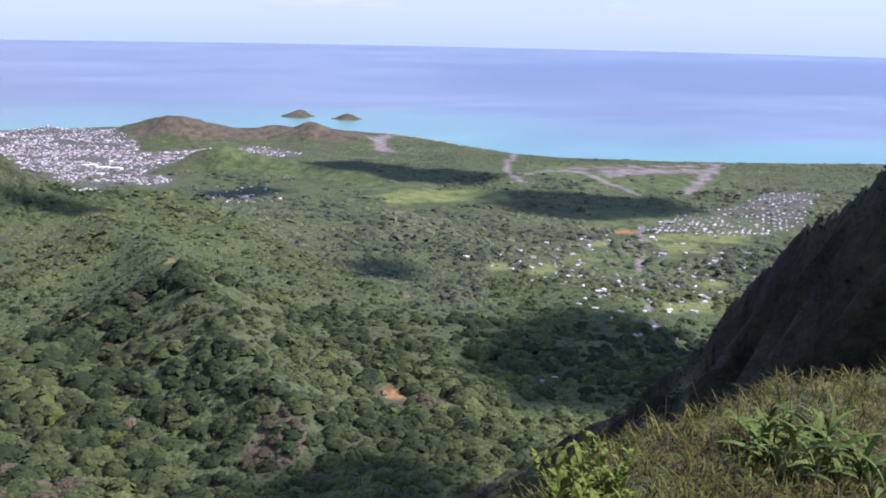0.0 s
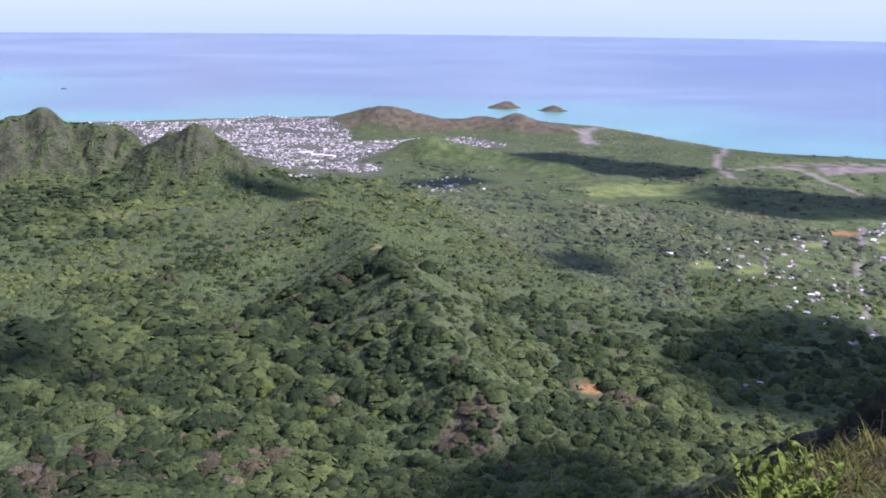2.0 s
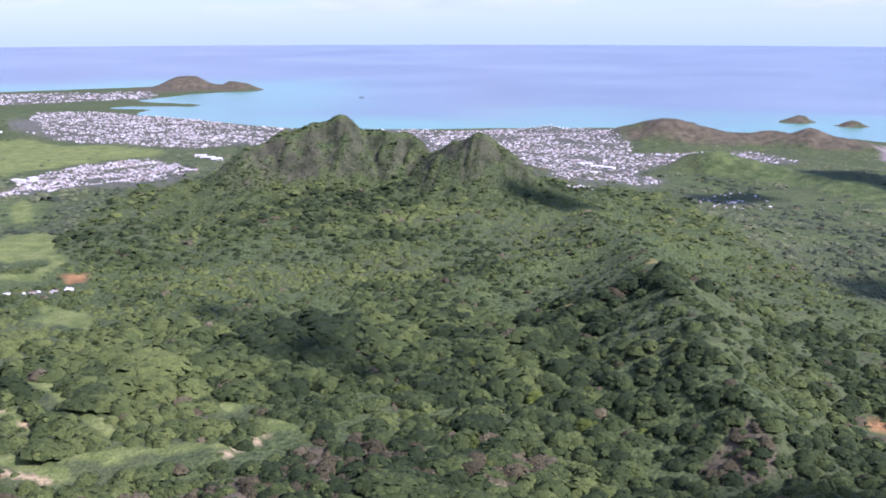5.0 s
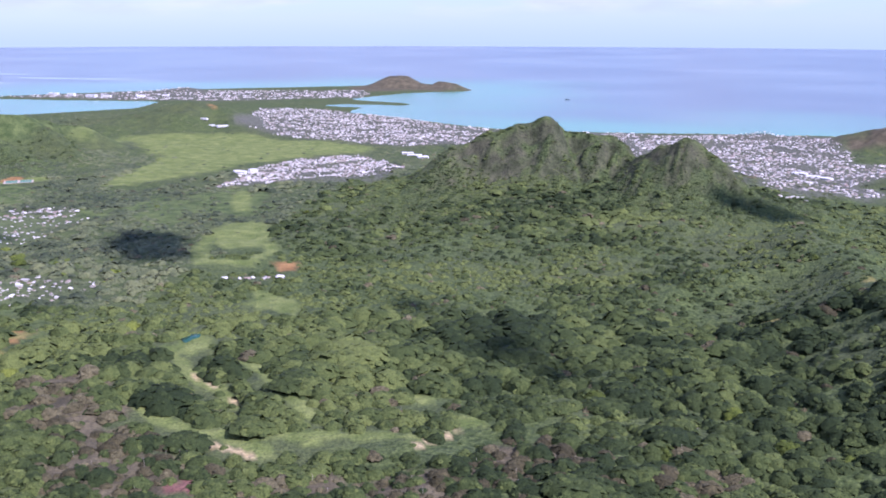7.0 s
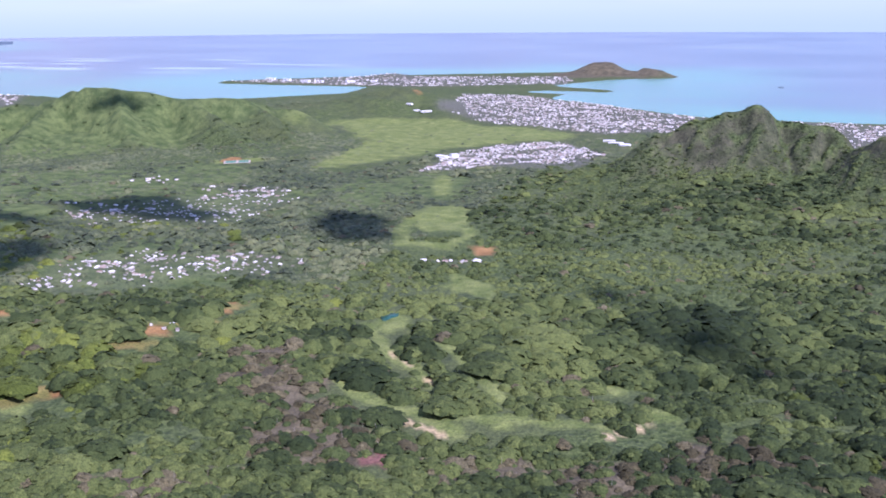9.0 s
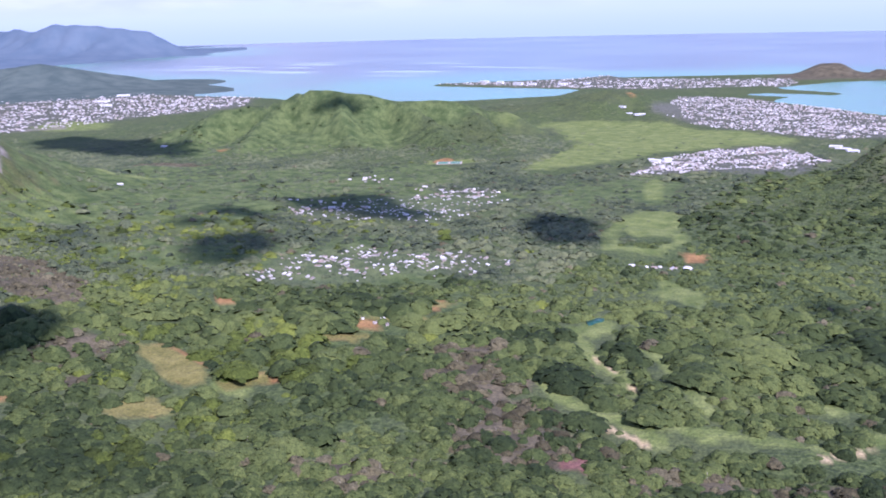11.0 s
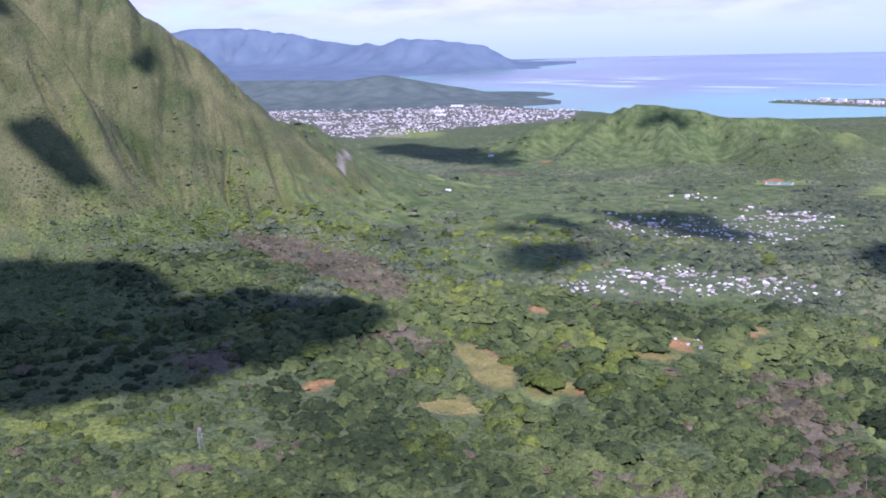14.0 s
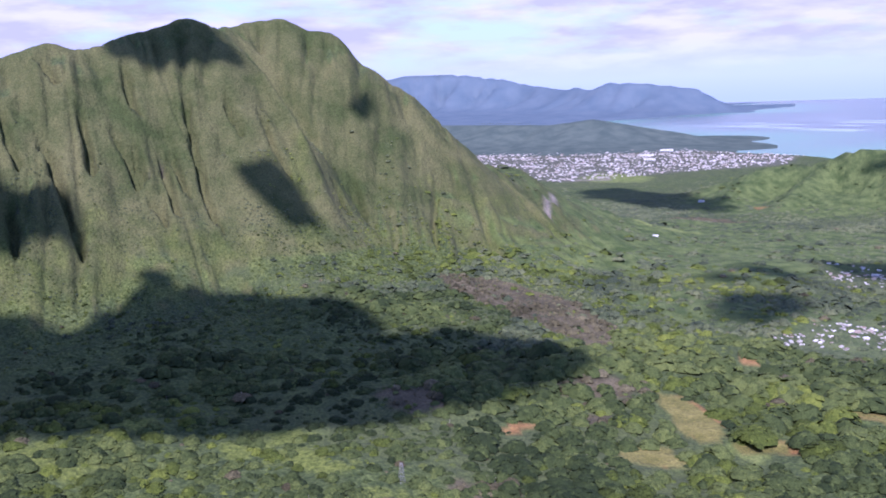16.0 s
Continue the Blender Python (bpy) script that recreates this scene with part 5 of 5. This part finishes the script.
def bar(name, a, b, thick, parent, mat):
    a, b = Vector(a), Vector(b)
    bm = bmesh.new()
    bmesh.ops.create_cone(bm, cap_ends=True, segments=6, radius1=thick, radius2=thick, depth=(b - a).length)
    bmesh.ops.transform(bm, matrix=Matrix.Translation((a + b) / 2) @ (b - a).to_track_quat("Z", "Y").to_matrix().to_4x4(), verts=bm.verts)
    me = bpy.data.meshes.new(name)
    bm.to_mesh(me)
    bm.free()
    me.materials.append(mat)
    ob = new(name, me)
    ob.parent = parent
    return ob


def pylon(x, y, tall):
    root = new("power_pylon")
    root.location = (x, y, float(height(np.array([float(x)]), np.array([float(y)]))[0]))
    tagged(root, "grey steel lattice power pylon standing in the shrubs", "pylon")
    w, top = tall * 0.13, tall * 0.05
    corners = [(-1, -1), (1, -1), (1, 1), (-1, 1)]
    for cx, cy in corners:
        bar("leg", (cx * w, cy * w, -0.3), (cx * top, cy * top, tall), 0.03, root, STEEL)
    for k in range(5):
        za, zb = tall * k / 5, tall * (k + 1) / 5
        wa, wb = w + (top - w) * k / 5, w + (top - w) * (k + 1) / 5
        for (ax, ay), (bx, by) in zip(corners, corners[1:] + corners[:1]):
            bar("brace", (ax * wa, ay * wa, za), (bx * wb, by * wb, zb), 0.014, root, STEEL)
            bar("brace", (bx * wa, by * wa, za), (ax * wb, ay * wb, zb), 0.014, root, STEEL)
    for z in (0.72, 0.86, 0.98):
        bar("crossarm", (-tall * 0.17, 0, tall * z), (tall * 0.17, 0, tall * z), 0.03, root, STEEL)
    return root


pylon(-220, 99.5, 5.2)


def boat(x, y):
    bm = bmesh.new()
    outline = [(-4, -0.8), (2.5, -0.9), (4.5, 0), (2.5, 0.9), (-4, 0.8)]
    low = [bm.verts.new((px * 0.85, py * 0.7, -0.3)) for px, py in outline]
    high = [bm.verts.new((px, py, 0.8)) for px, py in outline]
    bm.faces.new(low[::-1])
    bm.faces.new(high)
    for k in range(5):
        bm.faces.new((low[k], low[(k + 1) % 5], high[(k + 1) % 5], high[k]))
    me = bpy.data.meshes.new("boat")
    bm.to_mesh(me)
    bm.free()
    me.materials.append(HULL)
    ob = new("boat", me)
    ob.location = (x, y, 0)
    tagged(ob, "small dark boat far out on the bay", "boat")
    bar("mast", (0.5, 0, 0.8), (0.5, 0, 4.0), 0.1, ob, HULL)
    return ob


boat(-58, 1590)
pond_turn = np.linspace(0, 2 * np.pi, 24, endpoint=False)
pond_wide = 1 + 0.18 * np.sin(3 * pond_turn) + 0.1 * np.cos(5 * pond_turn)
pond_x, pond_y = -131 + 2.6 * pond_wide * np.cos(pond_turn), 297 + 4.5 * pond_wide * np.sin(pond_turn)
pond_z = float(height(pond_x, pond_y).max()) + 0.15
pond_me = mesh_from("pond", np.concatenate([np.stack([pond_x, pond_y, np.full(24, pond_z)], -1), np.stack([pond_x, pond_y, np.full(24, pond_z - 1.5)], -1), [(-131, 297, pond_z)]]),
                    [(48, k, (k + 1) % 24) for k in range(24)] + [(k, k + 24, (k + 1) % 24) for k in range(24)])
pond_me.materials.append(POND)
tagged(new("pond", pond_me), "small green golf pond beside a fairway", "pond", kind="structure")


# ---------------------------------------------------------------- sports courts below the far hill
COURT_GREEN = plain("court_green", (0.05, 0.15, 0.10), (0.07, 0.19, 0.13), 0.5)
COURT_TAN = plain("court_tan", (0.34, 0.28, 0.22), (0.42, 0.36, 0.29), 0.5)


def sports_courts(x, y):
    """A paved yard with four courts laid on it."""
    root = new("sports_court")
    root.location = (x, y, float(height(np.array([x - 6.0, x, x + 6.0]), np.array([y, y, y])).max()) + 0.3)
    root.rotation_euler = (0, 0, 0.5)
    tagged(root, "green hard courts on a pale paved yard below the hill", "court")
    for name, mat, spots in (("yard", COURT_TAN, [(0, 0, 20, 13, 0.0)]), ("court", COURT_GREEN, [(-4.8, -3, 8, 4.6, 0.12), (4.8, -3, 8, 4.6, 0.12), (-4.8, 3, 8, 4.6, 0.12), (4.8, 3, 8, 4.6, 0.12)])):
        for cx, cy, long, wide, lift in spots:
            bm = bmesh.new()
            bmesh.ops.create_cube(bm, size=1.0, matrix=Matrix.Translation((cx, cy, lift - 0.25)) @ Matrix.Diagonal((long, wide, 0.5, 1)))
            bmesh.ops.bevel(bm, geom=bm.edges[:], offset=0.05, segments=1, affect="EDGES")
            me = bpy.data.meshes.new(name)
            bm.to_mesh(me)
            bm.free()
            me.materials.append(mat)
            new(name, me).parent = root


sports_courts(-418.0, 664.0)


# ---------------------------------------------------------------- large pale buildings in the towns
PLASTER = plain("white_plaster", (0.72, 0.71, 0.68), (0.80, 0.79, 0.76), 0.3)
FLAT_ROOF = plain("pale_flat_roof", (0.60, 0.59, 0.57), (0.70, 0.69, 0.67), 0.4)
WINDOW_BAND = plain("dark_window_band", (0.05, 0.06, 0.07), (0.09, 0.10, 0.11), 0.5, 0.2, 0.5)


def slab(name, cx, cy, cz, long, deep, tall, mat, parent):
    bm = bmesh.new()
    bmesh.ops.create_cube(bm, size=1.0, matrix=Matrix.Translation((cx, cy, cz)) @ Matrix.Diagonal((long, deep, tall, 1)))
    bmesh.ops.bevel(bm, geom=bm.edges[:], offset=0.04, segments=1, affect="EDGES")
    me = bpy.data.meshes.new(name)
    bm.to_mesh(me)
    bm.free()
    me.materials.append(mat)
    new(name, me).parent = parent


def large_building(x, y, long, deep, tall, turn):
    """A flat-roofed block with a band of windows on each storey."""
    root = new("large_building")
    root.location = (x, y, float(height(np.array([float(x)]), np.array([float(y)]))[0]) - 0.1)
    root.rotation_euler = (0, 0, turn)
    tagged(root, "white flat-roofed block with dark window bands", "building", "large buildings of the towns")
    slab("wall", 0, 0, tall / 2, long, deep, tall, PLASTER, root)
    slab("roof", 0, 0, tall + 0.1, long * 1.03, deep * 1.04, 0.25, FLAT_ROOF, root)
    storeys = max(1, round(tall / 1.1))
    for k in range(storeys):
        slab("window_band", 0, -deep / 2, tall * (k + 0.55) / storeys, long * 0.9, 0.16, tall / storeys * 0.35, WINDOW_BAND, root)


for x, y, long, deep, tall in ((-271, 724, 7, 4, 2.4), (-267, 738, 6, 4, 2.8), (-277, 731, 5, 4, 1.8), (-163, 861, 12, 5, 1.4), (-153, 847, 9, 6, 1.4), (-171, 872, 10, 5, 1.2), (-420, 1035, 9, 4, 1.8), (-405, 1030, 12, 4, 1.6), (-430, 1043, 7, 4, 1.5),
                               (-795, 1482, 16, 7, 4.0), (-772, 1486, 14, 7, 3.2), (-884, 1526, 15, 6, 2.5), (-723, 1501, 15, 7, 3.0), (-840, 1502, 12, 6, 3.6), (-690, 1522, 10, 6, 2.6),
                               (-1561, 1039, 9, 6, 6.5), (-1525, 1030, 7, 6, 7.5), (-1405, 1130, 16, 7, 3.5), (-1305, 1097, 20, 8, 3.0), (-1438, 1046, 18, 7, 2.8), (-1250, 1010, 22, 8, 2.5), (-1180, 960, 15, 8, 2.4),
                               (150, 800, 11, 5, 1.4), (158, 790, 9, 5, 1.3), (165, 780, 10, 5, 1.3), (-707, 635, 5, 3, 1.3), (-512, 421, 3.5, 2, 0.9)):
    large_building(x, y, long, deep, tall, 0.5 * math.sin(x * 1.7 + y) + math.atan2(-x, y))
